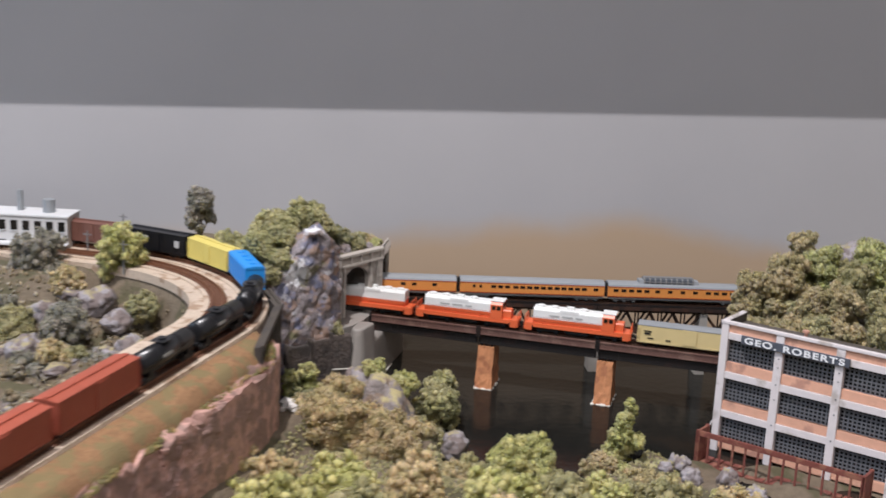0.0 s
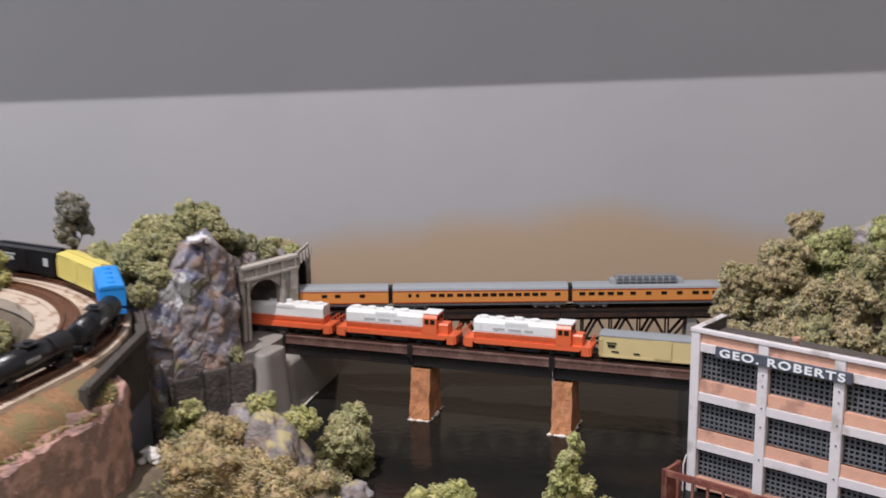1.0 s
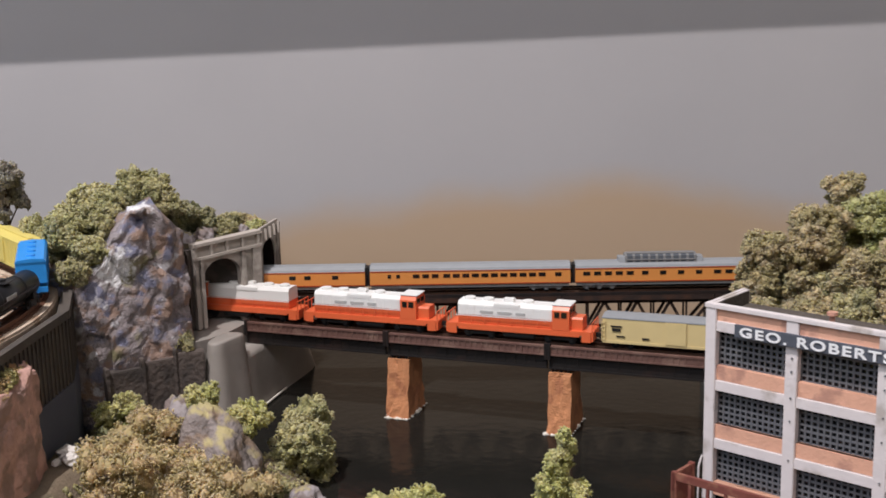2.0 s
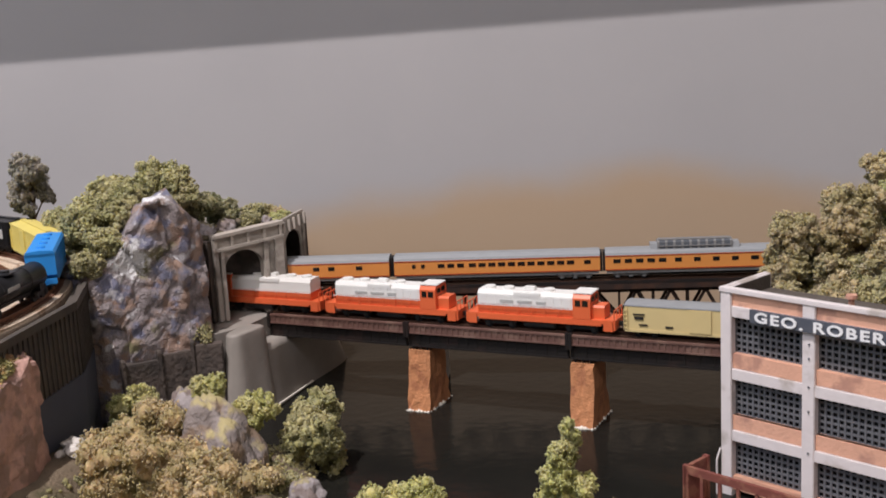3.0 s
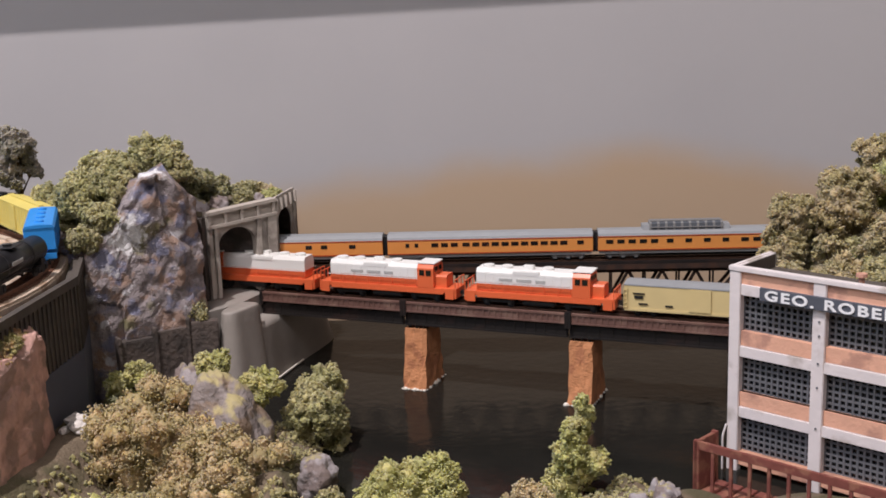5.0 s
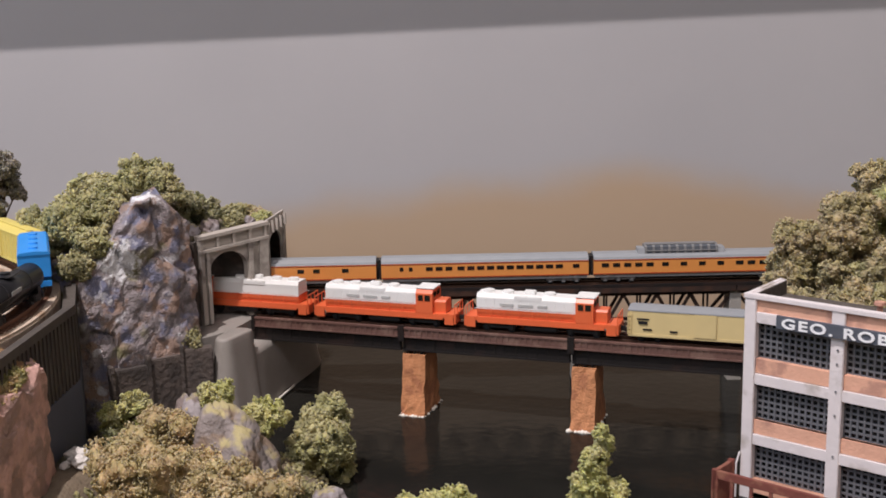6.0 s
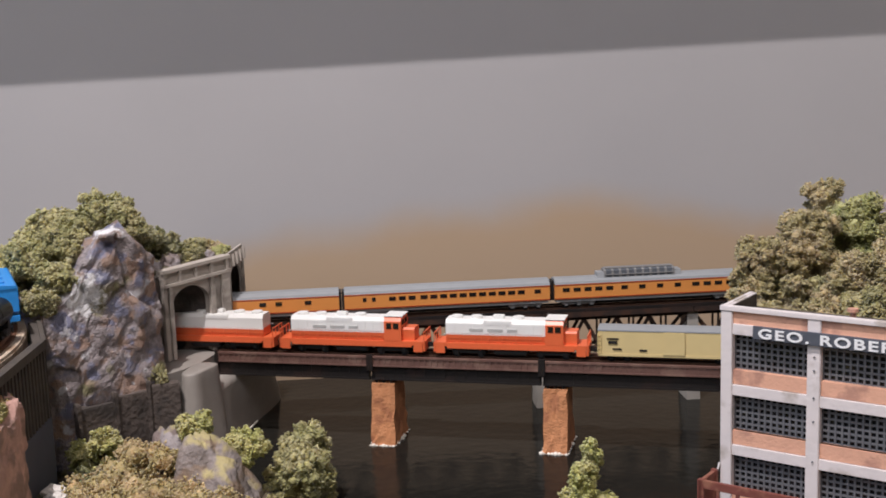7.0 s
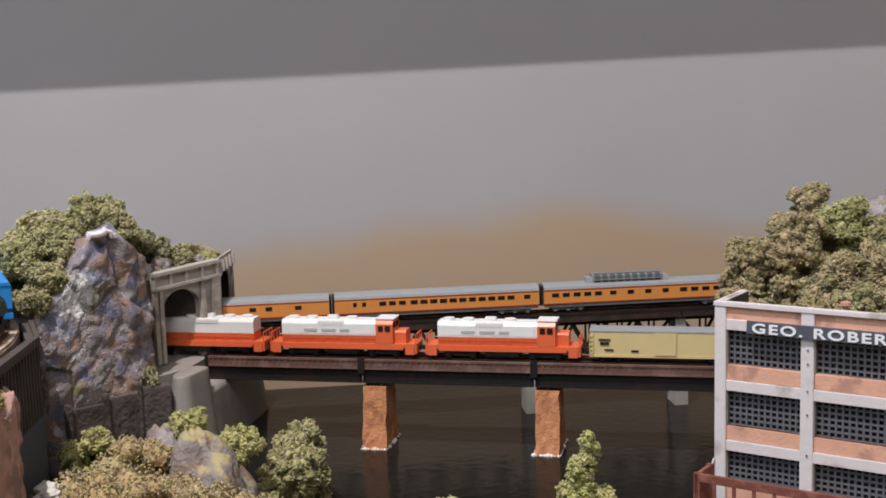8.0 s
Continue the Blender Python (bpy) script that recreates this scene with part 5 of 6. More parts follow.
M_RED = mat("boxcar_oxide_red", (0.36, 0.085, 0.05), 0.55, 0.15, 80)
M_TANK = mat("tank_black", (0.013, 0.013, 0.015), 0.3, 0.3, 100)
M_GREYSTRIPE = mat("faded_white", (0.45, 0.45, 0.44), 0.5, 0.1, 200)


def truck(parent, x, wheels=2, base=0.016, side=None, name="truck"):
    bm = BM()
    for s in (-1, 1):
        box(bm, x - base / 2 - 0.003, s * 0.0062 - 0.0008, 0.0028, x + base / 2 + 0.003, s * 0.0062 + 0.0008, 0.0062, 0.0004)
        for k in range(wheels):
            xk = x - base / 2 + base * k / (wheels - 1)
            box(bm, xk - 0.0013, s * 0.0072 - 0.0004, 0.0022, xk + 0.0013, s * 0.0072 + 0.0004, 0.0052)
    t = part(name, bm, side or M_BLACK, parent)
    for k in range(wheels):
        xk = x - base / 2 + base * k / (wheels - 1)
        bm = cyl(BM(), (xk, -0.0052, 0.0030), (xk, -0.0038, 0.0030), 0.0030, seg=14)
        cyl(bm, (xk, 0.0038, 0.0030), (xk, 0.0052, 0.0030), 0.0030, seg=14)
        cyl(bm, (xk, -0.004, 0.0030), (xk, 0.004, 0.0030), 0.0008, seg=6)
        part("wheelset", bm, M_BLACK, t)


def coupler(parent, x, s):
    part("coupler", box(BM(), min(x, x + s * 0.004), -0.0012, 0.0050, max(x, x + s * 0.004), 0.0012, 0.0078, 0.0003), M_BLACK, parent)


def passenger_car(m, label, windows, dome=None, beacon=False, rounded=False):
    """Streamlined coach, 0.158 long. windows: (from, to) along its near side."""
    t = empty("passenger_car", m, label, "train car", "passenger train")
    L, w, z0, z1, z2 = 0.158, 0.0092, 0.0075, 0.0192, 0.0235
    part("body", extrude_profile(BM(), [(-w, z0), (w, z0), (w, z1), (-w, z1)], 0, L), M_ORANGE, t)
    prof = [(-w - 0.0001, z1), (-w + 0.0006, z1 + 0.0018), (-w * 0.62, z2 - 0.0006), (0, z2), (w * 0.62, z2 - 0.0006), (w - 0.0006, z1 + 0.0018), (w + 0.0001, z1)]
    part("roof", extrude_profile(BM(), prof, 0, L), M_GREYROOF, t, "grey streamlined roof")
    for z in (z0 + 0.0004, z1 - 0.0009):
        part("stripe", box(BM(), 0, -w - 0.00022, z, L, -w - 0.00002, z + 0.0006), M_LINE, t)
    part("skirt", box(BM(), 0.001, -w + 0.0006, z0 - 0.0022, L - 0.001, w - 0.0006, z0), M_SILVER, t, "grey underbody skirt")
    for a, b in windows:
        part("window", box(BM(), a, -w - 0.00028, 0.0134, b, -w - 0.00002, 0.0164, 0.0001), M_DARKGLASS, t)
        part("window", box(BM(), a, w + 0.00002, 0.0134, b, w + 0.00028, 0.0164, 0.0001), M_DARKGLASS, t)
    part("underframe", box(BM(), 0.030, -0.006, 0.0028, L - 0.030, 0.006, z0 - 0.002, 0.0004), M_BLACK, t)
    for x in (0.019, L - 0.019):
        truck(t, x, 3, 0.020, M_SILVER)
    for x, s in ((0, -1), (L, 1)):
        part("diaphragm", box(BM(), min(x, x + s * 0.0018), -0.0055, 0.0065, max(x, x + s * 0.0018), 0.0055, 0.0215), M_BLACK, t)
    if dome:
        a, b = dome
        d = part("dome", extrude_profile(BM(), [(-0.0064, z2 - 0.002), (-0.0055, z2 + 0.0040), (-0.003, z2 + 0.0052), (0.003, z2 + 0.0052), (0.0055, z2 + 0.0040), (0.0064, z2 - 0.002)], a, b), M_DOMEGLASS, t, "clear glazed observation dome")
        n = 9
        for k in range(n + 1):
            x = a + (b - a) * k / n
            part("dome_rib", extrude_profile(BM(), [(-0.0067, z2 - 0.002), (-0.0058, z2 + 0.0042), (-0.003, z2 + 0.0055), (0.003, z2 + 0.0055), (0.0058, z2 + 0.0042), (0.0067, z2 - 0.002)], x - 0.0009, x + 0.0009), M_SILVER, d)
        part("dome_top", box(BM(), a, -0.0034, z2 + 0.0050, b, 0.0034, z2 + 0.0060, 0.0003), M_SILVER, d)
        part("dome_rail", box(BM(), a, -0.0069, z2 + 0.0008, b, -0.0056, z2 + 0.0015), M_SILVER, d)
        part("dome_end", extrude_profile(BM(), [(-0.0066, z2 - 0.002), (-0.005, z2 + 0.003), (0.005, z2 + 0.003), (0.0066, z2 - 0.002)], a - 0.006, a), M_GREYROOF, d)
        part("dome_end", extrude_profile(BM(), [(-0.0066, z2 - 0.002), (-0.005, z2 + 0.003), (0.005, z2 + 0.003), (0.0066, z2 - 0.002)], b, b + 0.006), M_GREYROOF, d)
    return t


def rear_at(s):
    p = RO + RE * s + Vector((-0.319, 0.948, 0)) * 0.0082
    return pose(p.x, p.y, RZ + 0.0016, 0, 0, RYAW)


row = lambda a, n, step, w: [(a + k * step, a + k * step + w) for k in range(n)]
sleeper = row(0.012, 2, 0.007, 0.0045) + row(0.036, 1, 1, 0.005) + row(0.055, 3, 0.009, 0.005) + row(0.098, 2, 0.012, 0.005) + row(0.132, 1, 1, 0.005)
coach = row(0.014, 2, 0.007, 0.0028) + row(0.034, 3, 0.0075, 0.0052) + row(0.058, 11, 0.0075, 0.0055) + row(0.146, 1, 1, 0.005)
domecar = row(0.006, 5, 0.0085, 0.0055) + row(0.052, 4, 0.014, 0.005) + row(0.108, 5, 0.009, 0.0058)
passenger_car(rear_at(-0.3130), "orange and grey sleeping car partly inside the tunnel", sleeper)
passenger_car(rear_at(-0.1510), "orange and grey coach on the truss bridge", coach)
passenger_car(rear_at(0.0110), "orange and grey dome car on the truss bridge", domecar, dome=(0.040, 0.094))
passenger_car(rear_at(0.1730), "orange and grey coach on the truss bridge", sleeper)


def locomotive(m, label):
    """Hood diesel, 0.110 over its ends; cab and low nose towards +x."""
    t = empty("locomotive", m, label, "locomotive", "diesel locomotives")
    L = 0.110
    part("frame", box(BM(), 0.001, -0.0092, 0.0072, L - 0.001, 0.0092, 0.0098, 0.0003), M_REDORANGE, t)
    part("sill", box(BM(), 0.010, -0.0094, 0.0060, L - 0.010, 0.0094, 0.0076, 0.0002), M_REDORANGE, t)
    lower = part("hood_lower", box(BM(), 0.009, -0.0072, 0.0098, 0.080, 0.0072, 0.0152, 0.0003), M_REDORANGE, t)
    for k in range(11):
        x = 0.0105 + k * 0.0062
        part("hood_door", box(BM(), x, -0.00745, 0.0105, x + 0.0054, -0.0071, 0.0148), M_REDORANGE, lower)
    hood = part("hood_upper", extrude_profile(BM(), [(-0.0072, 0.0152), (0.0072, 0.0152), (0.0072, 0.0218), (0.0056, 0.0240), (-0.0056, 0.0240), (-0.0072, 0.0218)], 0.009, 0.080), M_WHITE, t, "white upper hood")
    for k in range(11):
        x = 0.0105 + k * 0.0062
        part("hood_door", box(BM(), x, -0.00745, 0.0156, x + 0.0054, -0.0071, 0.0212), M_WHITE, hood)
    for x in (0.016, 0.030, 0.060):
        bm = cyl(BM(), (x, 0, 0.0238), (x, 0, 0.0254), 0.0042, 0.0040, 16)
        part("roof_fan", bm, M_WHITE, hood)
    part("exhaust", box(BM(), 0.042, -0.0024, 0.0238, 0.050, 0.0024, 0.0262, 0.0004), M_WHITE, hood)
    part("dynamic_brake", box(BM(), 0.036, -0.0076, 0.0206, 0.056, 0.0076, 0.0238, 0.0005), M_WHITE, hood)
    # lettering too small to read
    for x0, x1 in ((0.026, 0.036), (0.039, 0.050), (0.053, 0.060)):
        part("lettering", box(BM(), x0, -0.0078, 0.0170, x1, -0.00745, 0.0186), M_GREYSTRIPE, hood)
    cab = part("cab", extrude_profile(BM(), [(-0.0092, 0.0098), (0.0092, 0.0098), (0.0092, 0.0222), (0.0066, 0.0252), (-0.0066, 0.0252), (-0.0092, 0.0222)], 0.080, 0.0925), M_REDORANGE, t, "orange cab")
    for a, b in ((0.0818, 0.0855), (0.0868, 0.0908)):
        part("cab_window", box(BM(), a, -0.0095, 0.0176, b, -0.00915, 0.0212), M_DARKGLASS, cab)
    for a, b in ((-0.0062, -0.001), (0.001, 0.0062)):
        part("cab_window", box(BM(), 0.0922, a, 0.0196, 0.0928, b, 0.0226), M_DARKGLASS, cab)
    part("cab_roof_edge", box(BM(), 0.0795, -0.0078, 0.0248, 0.0935, 0.0078, 0.0256, 0.0003), M_WHITE, cab)
    part("nose", extrude_profile(BM(), [(-0.0062, 0.0098), (0.0062, 0.0098), (0.0062, 0.0166), (0.0048, 0.0178), (-0.0048, 0.0178), (-0.0062, 0.0166)], 0.0925, 0.1015), M_REDORANGE, t)
    for x in (0.001, L - 0.001):
        s = -1 if x < 0.05 else 1
        bm = box(BM(), x - 0.0008, -0.0092, 0.0035, x + 0.0008, 0.0092, 0.0098, 0.0003)
        part("pilot", bm, M_REDORANGE, t)
        for y in (-0.0088, -0.003, 0.003, 0.0088):
            part("end_rail_post", box(BM(), x - 0.0003, y - 0.0003, 0.0098, x + 0.0003, y + 0.0003, 0.0158), M_REDORANGE, t)
        part("end_rail", box(BM(), x - 0.0003, -0.0091, 0.0154, x + 0.0003, 0.0091, 0.016), M_REDORANGE, t)
        for y in (-0.0090, 0.0090):
            part("step_well", box(BM(), x - s * 0.0075, y - 0.0006, 0.0032, x - s * 0.001, y + 0.0006, 0.0098), M_REDORANGE, t)
        coupler(t, x, s)
    for y in (-0.0090, 0.0090):
        for k in range(8):
            x = 0.010 + k * 0.0099
            part("handrail_post", box(BM(), x - 0.0002, y - 0.0002, 0.0098, x + 0.0002, y + 0.0002, 0.0152), M_REDORANGE, t)
        part("handrail", box(BM(), 0.008, y - 0.0002, 0.0150, 0.080, y + 0.0002, 0.0154), M_WHITE, t)
    part("fuel_tank", box(BM(), 0.043, -0.0080, 0.0022, 0.067, 0.0080, 0.0064, 0.001), M_BLACK, t)
    for x in (0.025, 0.085):
        truck(t, x, 2, 0.0175)
    t.scale = (1.0, 1.04, 1.14)
    return t


def front_pose(x):
    return pose(x, BY, FD_Z + 0.0016)


loco = locomotive(front_pose(-0.0590), "orange and white hood diesel on the girder bridge")
copy_thing(loco, front_pose(0.0568))
m = front_pose(-0.0630) @ pose(0, 0, 0, 0, 0, 180.0)
tagged(copy_thing(loco, m), "orange and white hood diesel leaving the tunnel")


def lettering_bars(parent, bars, y, material):
    for x0, x1, z0, z1 in bars:
        part("lettering", box(BM(), x0, y - 0.0002, z0, x1, y + 0.0001, z1), material, parent)


def box_car(name, m, label, L, body_mat, roof_mat, group, h=0.0245, door=True, ribs=14, bars=(), bar_mat=None, end_mat=None, w=0.0094, roofwalk=True):
    t = empty(name, m, label, "train car", group)
    z0 = 0.0060
    b = part("body", box(BM(), 0.002, -w, z0, L - 0.002, w, h - 0.002, 0.0003), body_mat, t)
    part("roof", extrude_profile(BM(), [(-w - 0.0003, h - 0.0022), (w + 0.0003, h - 0.0022), (w + 0.0002, h - 0.0014), (0, h), (-w - 0.0002, h - 0.0014)], 0.0018, L - 0.0018), roof_mat, t)
    for k in range(ribs):
        x = 0.004 + (L - 0.008) * k / (ribs - 1)
        for s in (-1, 1):
            part("side_rib", box(BM(), x - 0.0003, s * w - 0.0003, z0 + 0.0006, x + 0.0003, s * w + 0.0003, h - 0.0024), body_mat, b)
    part("side_sill", box(BM(), 0.0022, -w - 0.0003, z0 - 0.0012, L - 0.0022, w + 0.0003, z0 + 0.0006), body_mat, t)
    if door:
        for s in (-1, 1):
            part("sliding_door", box(BM(), L * 0.44, s * (w + 0.0005) - 0.0004, z0 + 0.0004, L * 0.58, s * (w + 0.0005) + 0.0004, h - 0.0026, 0.0002), body_mat, t)
    if roofwalk:
        part("roof_walk", box(BM(), 0.003, -0.0018, h + 0.0001, L - 0.003, 0.0018, h + 0.0007), roof_mat, t)
    part("underframe", box(BM(), 0.004, -0.004, 0.0040, L - 0.004, 0.004, z0), M_BLACK, t)
    for x in (0.003, L - 0.003):
        for s in (-1, 1):
            bm = BM()
            for k in range(5):
                z = z0 + 0.001 + k * 0.003
                box(bm, x - 0.0012, s * (w + 0.0006) - 0.0002, z, x + 0.0012, s * (w + 0.0006) + 0.0002, z + 0.0004)
            for dx in (-0.0012, 0.0012):
                box(bm, x + dx - 0.0002, s * (w + 0.0005) - 0.0003, z0, x + dx + 0.0002, s * (w + 0.0005) + 0.0003, z0 + 0.0145)
            part("ladder", bm, body_mat, t)
    if bars:
        lettering_bars(t, bars, -w - 0.0005, bar_mat)
        lettering_bars(t, bars, w + 0.0006, bar_mat)
    for x, s in ((0.002, -1), (L - 0.002, 1)):
        coupler(t, x, s)
    for x in (0.016, L - 0.016):
        truck(t, x, 2, 0.011)
    return t


reefer = box_car("refrigerator_car", front_pose(0.1710), "cream yellow refrigerator boxcar with a grey roof", 0.104, M_CREAM, M_GREYROOF, "freight train", ribs=2, bars=((0.008, 0.016, 0.0165, 0.0175), (0.009, 0.015, 0.0135, 0.0155), (0.012, 0.018, 0.0095, 0.0105), (0.030, 0.035, 0.0088, 0.0100)), bar_mat=M_BLACK, roofwalk=False)
bm = BM()
for k in range(17):
    a = radians(40 + k * 17.5)
    box(bm, -0.0009, -0.0002, -0.0008, 0.0009, 0.0001, 0.0008, m=Matrix.Translation((0.090 + 0.0033 * math.cos(a), -0.0096, 0.0150 + 0.0033 * math.sin(a))) @ Matrix.Rotation(-a, 4, "Y"))
part("round_mark", bm, M_BLACK, reefer, "dark open ring mark")

# freight train on the raised track
def on_outer(s):
    a, _ = along(OUTER, s)
    return a


def outer_pose(s, L):
    """A car from s to s + L along the outer track; its +x points up the line."""
    a, b = on_outer(s + L * 0.18), on_outer(s + L * 0.82)
    d = b - a
    mid = (a + b) / 2
    yaw = math.degrees(math.atan2(d.y, d.x))
    d.normalize()
    return pose(mid.x - d.x * L / 2, mid.y - d.y * L / 2, TRACK_Z + 0.0018, 0, 0, yaw)


def tank_car(m, label):
    L = 0.086
    t = empty("tank_car", m, label, "train car", "freight train")
    bm = cyl(BM(), (0.007, 0, 0.0150), (L - 0.007, 0, 0.0150), 0.0083, seg=28)
    for x, s in ((0.007, -1), (L - 0.007, 1)):
        bmesh.ops.create_uvsphere(bm, u_segments=20, v_segments=10, radius=0.0083, matrix=Matrix.Translation((x, 0, 0.0150)) @ Matrix.Diagonal((0.35, 1, 1, 1)))
    tank = part("tank", bm, M_TANK, t, smooth=True)
    part("dome", cyl(BM(), (L / 2, 0, 0.0228), (L / 2, 0, 0.0256), 0.0030, 0.0028, 16), M_TANK, t)
    part("platform", box(BM(), L / 2 - 0.008, -0.006, 0.0240, L / 2 + 0.008, 0.006, 0.0244), M_TANK, t)
    part("frame", box(BM(), 0.001, -0.0035, 0.0052, L - 0.001, 0.0035, 0.0072), M_BLACK, t)
    for x in (0.014, L - 0.014):
        part("saddle", box(BM(), x - 0.002, -0.0075, 0.0062, x + 0.002, 0.0075, 0.0105), M_BLACK, t)
    for x in (0.026, 0.060):
        part("band", cyl(BM(), (x - 0.0004, 0, 0.0150), (x + 0.0004, 0, 0.0150), 0.0085, seg=28), M_TANK, tank)
    for y in (-0.0089, 0.0089):
        part("handrail", box(BM(), 0.008, y - 0.0002, 0.0142, L - 0.008, y + 0.0002, 0.0146), M_TANK, t)
        lettering_bars(t, ((0.030, 0.044, 0.0140, 0.0170),), y * 0.955, M_GREYSTRIPE if y < 0 else M_YELLOW)
    for x, s in ((0.001, -1), (L - 0.001, 1)):
        coupler(t, x, s)
    for x in (0.014, L - 0.014):
        truck(t, x, 2, 0.011)
    return t


tank = tank_car(outer_pose(0.2300, 0.086), "black tank car on the raised track")
copy_thing(tank, outer_pose(0.3200, 0.086))
copy_thing(tank, outer_pose(0.4100, 0.086))


def hopper_car(m, label, body_mat):
    L, w = 0.074, 0.0094
    t = empty("covered_hopper", m, label, "train car", "freight train")
    bm = BM()
    prof = [(0.002, 0.0110), (0.014, 0.0060), (L - 0.014, 0.0060), (L - 0.002, 0.0110), (L - 0.002, 0.0255), (0.002, 0.0255)]
    a = [bm.verts.new((x, -w, z)) for x, z in prof]
    b = [bm.verts.new((x, w, z)) for x, z in prof]
    bm.faces.new(a)
    bm.faces.new(b[::-1])
    for k in range(6):
        bm.faces.new((a[k], b[k], b[(k + 1) % 6], a[(k + 1) % 6]))
    body = part("body", bm, body_mat, t)
    part("roof", extrude_profile(BM(), [(-w - 0.0003, 0.0250), (w + 0.0003, 0.0250), (w - 0.001, 0.0268), (0, 0.0275), (-w + 0.001, 0.0268)], 0.0015, L - 0.0015), body_mat, t)
    for k in range(4):
        x = 0.013 + k * 0.016
        part("roof_hatch", cyl(BM(), (x, 0, 0.0270), (x, 0, 0.0284), 0.0030, 0.0028, 14), body_mat, t)
    for k in range(9):
        x = 0.005 + k * (L - 0.010) / 8
        for s in (-1, 1):
            part("side_rib", box(BM(), x - 0.0004, s * w - 0.0004, 0.0075 if 1 < k < 7 else 0.0110, x + 0.0004, s * w + 0.0004, 0.0250), body_mat, body)
    part("end_frame", box(BM(), 0.001, -w, 0.0050, 0.0022, w, 0.0085), body_mat, t)
    part("end_frame", box(BM(), L - 0.0022, -w, 0.0050, L - 0.001, w, 0.0085), body_mat, t)
    part("sill", box(BM(), 0.001, -0.004, 0.0045, L - 0.001, 0.004, 0.0065), body_mat, t)
    for x, s in ((0.001, -1), (L - 0.001, 1)):
        coupler(t, x, s)
    for x in (0.012, L - 0.012):
        truck(t, x, 2, 0.011)
    return t


hopper_car(outer_pose(0.5000, 0.074), "bright blue covered hopper car on the bend", M_BLUE)
box_car("boxcar", outer_pose(0.5770, 0.078), "pale yellow boxcar on the bend", 0.078, M_YELLOW, M_YELLOW, "freight train", h=0.0265)
box_car("boxcar", outer_pose(0.6580, 0.080), "black boxcar with worn white marks", 0.080, M_TANK, M_TANK, "freight train", h=0.0265, ribs=12, bars=((0.052, 0.062, 0.0140, 0.0175), (0.050, 0.064, 0.0185, 0.0200), (0.010, 0.016, 0.0120, 0.0190)), bar_mat=M_GREYSTRIPE)
box_car("boxcar", outer_pose(0.7410, 0.080), "dull brown boxcar on the far track", 0.080, M_BROWN, M_BROWN, "freight train", h=0.0265)
box_car("boxcar", outer_pose(0.8240, 0.080), "dull brown boxcar on the far track", 0.080, M_BROWN, M_BROWN, "freight train", h=0.0265, bars=((0.050, 0.066, 0.0120, 0.0200),), bar_mat=M_GREYSTRIPE)
box_car("boxcar", outer_pose(0.9070, 0.080), "pale grey boxcar on the far track", 0.080, M_GREYSTRIPE, M_GREYROOF, "freight train", h=0.0265)
box_car("boxcar", outer_pose(0.1220, 0.104), "oxide red boxcar on the raised track", 0.104, M_RED, M_RED, "freight train", h=0.0275, ribs=16)
box_car("boxcar", outer_pose(0.0150, 0.104), "oxide red boxcar on the raised track", 0.104, M_RED, M_RED, "freight train", h=0.0275, ribs=16)


# ---- rack car parked before the factory ----
def rack_car():
    m = pose(0.2440, -0.1590, 0.0080, 0, 0, FYAW)
    t = empty("pulpwood_rack_car", m, "rusty red open rack car with end bulkheads on the bank", "train car")
    L, w, H = 0.150, 0.021, 0.0345
    fl = part("floor_frame", box(BM(), 0, 0, 0.0, L, w, 0.0035, 0.0003), M_RACK, t)
    for k in range(16):
        x = 0.003 + k * (L - 0.006) / 16
        part("floor_plank", box(BM(), x, -0.0008, 0.0035, x + 0.0078, w + 0.0008, 0.0052, 0.0004), M_RACK, fl)
    for x in (0.0, L - 0.0025):
        part("bulkhead", box(BM(), x, 0, 0.0035, x + 0.0025, w, H, 0.0003), M_RACK, t)
        for y in (0.0, w - 0.0022):
            part("corner_post", box(BM(), x - 0.0006, y, 0.0, x + 0.0032, y + 0.0026, H + 0.0006, 0.0003), M_RACK, t)
    for y in (0.0005,):
        part("top_rail", box(BM(), 0, y - 0.0003, H - 0.0046, L, y + 0.0021, H + 0.0002, 0.0003), M_RACK, t)
        for k in range(1, 13):
            x = k * L / 13
            part("stake", box(BM(), x - 0.0009, y, 0.0035, x + 0.0009, y + 0.0014, H - 0.0035), M_RACK, t)
    for x in (0.022, L - 0.022):
        bm = box(BM(), x - 0.010, 0.004, -0.006, x + 0.010, w - 0.004, -0.0002, 0.0005)
        part("truck", bm, M_BLACK, t)
    return t


M_RACK = mat("rack_oxide_red", (0.20, 0.062, 0.048), 0.6, 0.25, 150, bump=0.2, second=(0.28, 0.12, 0.08), amount=0.35, sscale=90)
rack_car()

# drain pipe at the factory's corner
part("drain_pipe", cyl(cyl(BM(), (0.2553, -0.1150, 0.038), (0.2535, -0.1165, 0.031), 0.0006), (0.2535, -0.1165, 0.031), (0.2535, -0.1165, 0.0), 0.0006), M_TRIM)
tagged(bpy.data.objects["drain_pipe"], "thin white drain pipe at the factory corner", "pipe")


# ---- town on the far left ----
M_PALEWALL = mat("pale_wall", (0.55, 0.54, 0.53), 0.8, 0.1, 100)
M_PALEROOF = mat("pale_roof", (0.62, 0.62, 0.62), 0.7, 0.1, 60)


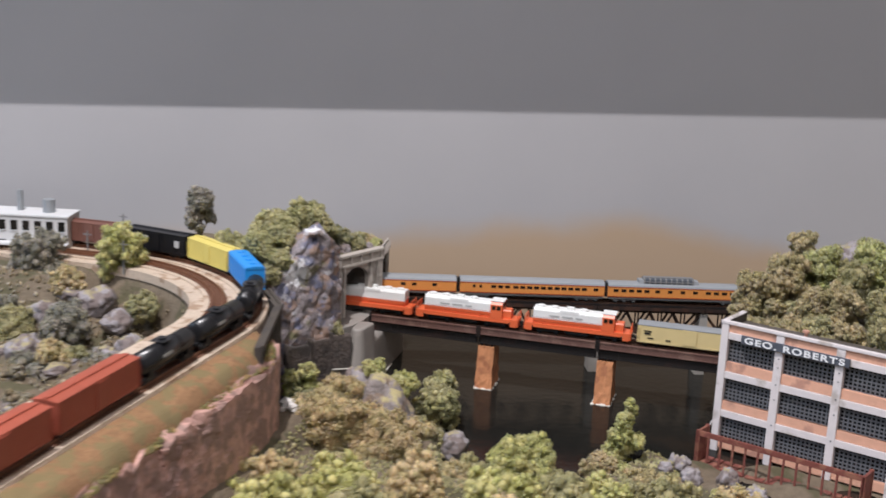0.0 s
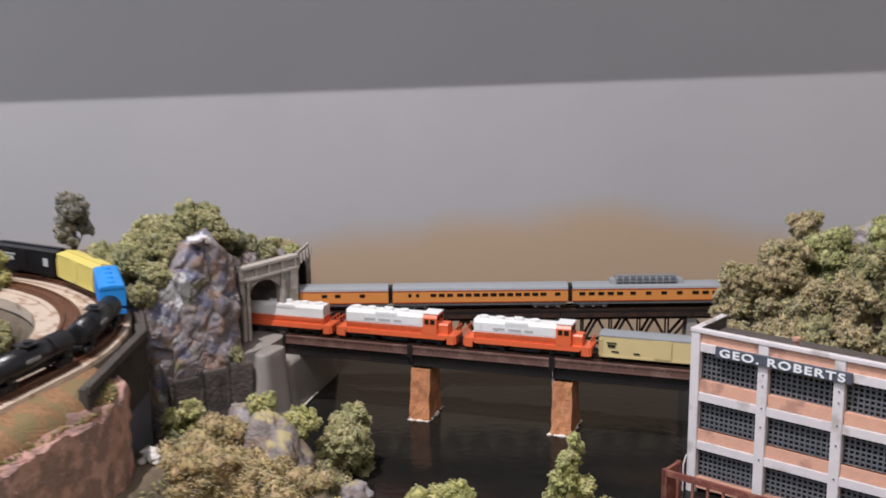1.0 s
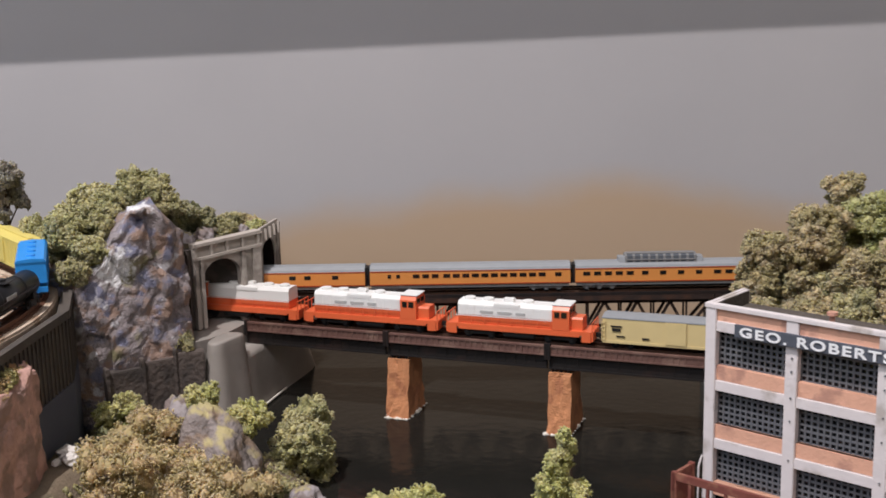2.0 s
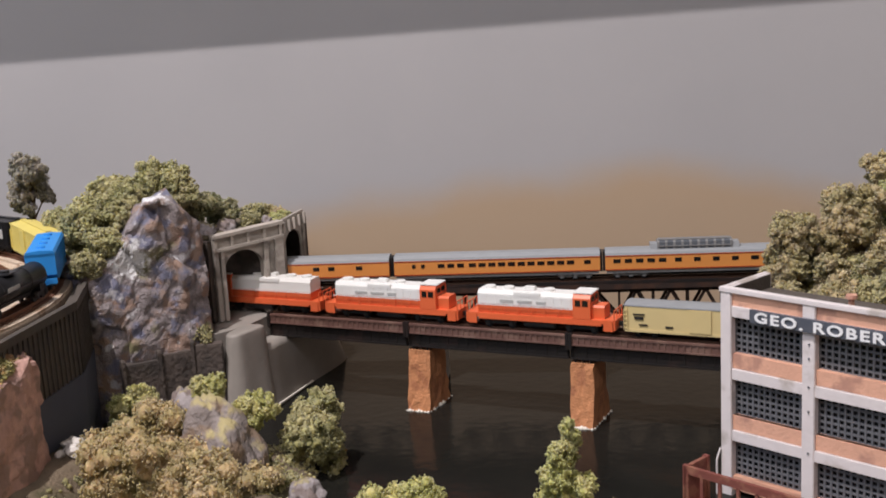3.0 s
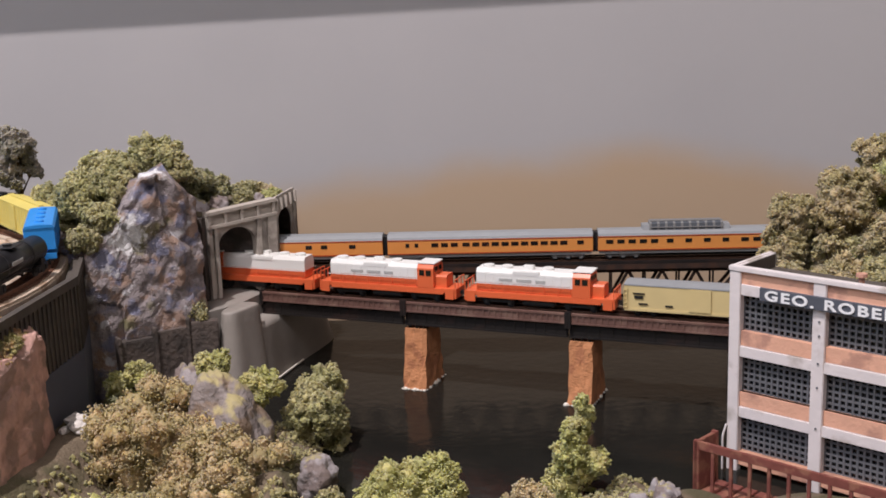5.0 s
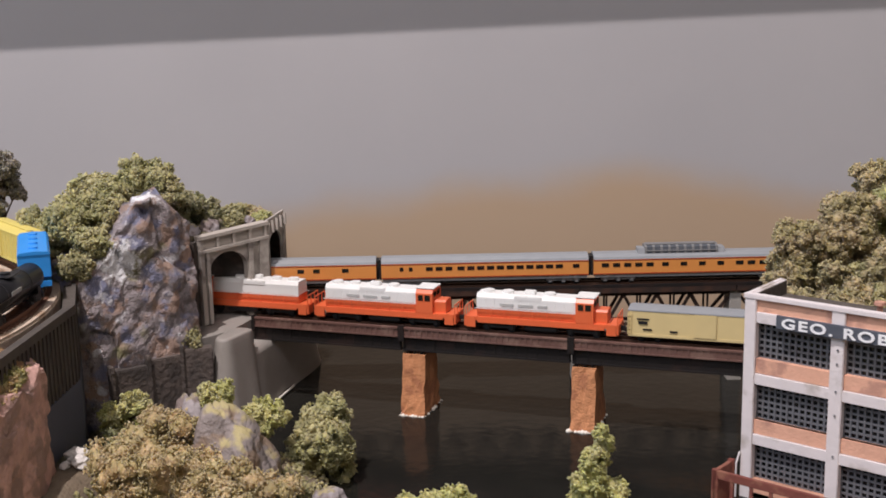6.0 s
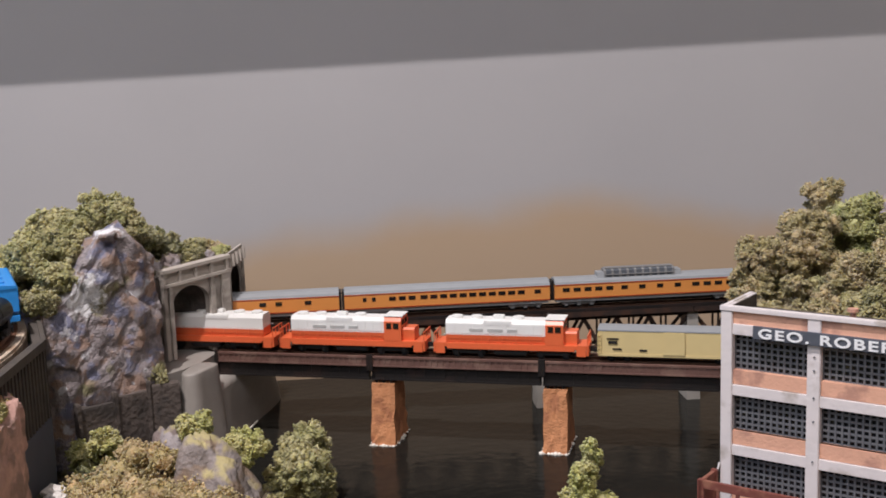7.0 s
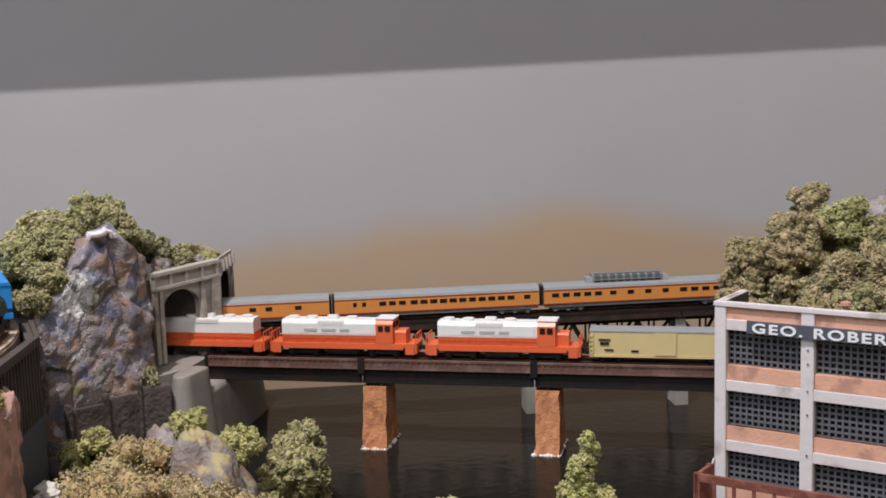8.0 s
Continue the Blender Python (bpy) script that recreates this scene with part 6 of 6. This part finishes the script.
def town_building(m, label, W, D, H, cols, rows, wallmat, tower=None, stack=None, porch=False):
    t = empty("industrial_building", m, label, "building", "town buildings")
    part("wall", box(BM(), 0, 0, 0, W, D, H, 0.0004), wallmat, t)
    part("roof", box(BM(), -0.001, -0.001, H, W + 0.001, D + 0.001, H + 0.002, 0.0003), M_PALEROOF, t)
    for i in range(cols):
        for j in range(rows):
            x, z = W * (i + 0.5) / cols, H * (j + 0.55) / rows
            wd = part("window", box(BM(), x - W * 0.28 / cols, -0.0005, z - H * 0.25 / rows, x + W * 0.28 / cols, 0.0005, z + H * 0.25 / rows), M_DARKGLASS, t)
            part("sill", box(BM(), x - W * 0.3 / cols, -0.0012, z - H * 0.28 / rows, x + W * 0.3 / cols, 0, z - H * 0.25 / rows), M_PALEROOF, wd)
    if tower:
        part("roof_tank", cyl(BM(), (tower, D / 2, H + 0.001), (tower, D / 2, H + 0.016), 0.0065, seg=18), M_GREYROOF, t)
    if stack:
        part("chimney", cyl(BM(), (stack, D * 0.6, H), (stack, D * 0.6, H + 0.024), 0.0035, 0.003, 14), M_GREYROOF, t)
    if porch:
        part("canopy", box(BM(), -0.002, -0.014, H * 0.32, W + 0.002, 0.0, H * 0.37, 0.0003), M_PALEROOF, t)
    return t


town_building(pose(-0.506, -0.128, 0.118, 0, 0, 14), "pale grey industrial building with a roof tank", 0.088, 0.04, 0.042, 7, 2, M_PALEWALL, tower=0.062, stack=0.030, porch=True)
town_building(pose(-0.606, -0.150, 0.118, 0, 0, 14), "pale grey industrial building with a canopy", 0.085, 0.04, 0.034, 7, 2, M_PALEWALL, stack=0.060, porch=True)

# line-side poles
for i, (x, y, h) in enumerate(((-0.385, -0.055, 0.040), (-0.330, -0.150, 0.034), (-0.395, -0.11, 0.03))):
    t = empty("line_pole", pose(x, y, 0.120), "thin grey line-side pole by the tracks", "pole", "line-side poles")
    part("shaft", cyl(BM(), (0, 0, 0), (0, 0, h), 0.0010, 0.0007, 8), M_SILVER, t)
    part("cross_arm", box(BM(), -0.005, -0.0004, h - 0.004, 0.005, 0.0004, h - 0.003), M_SILVER, t)
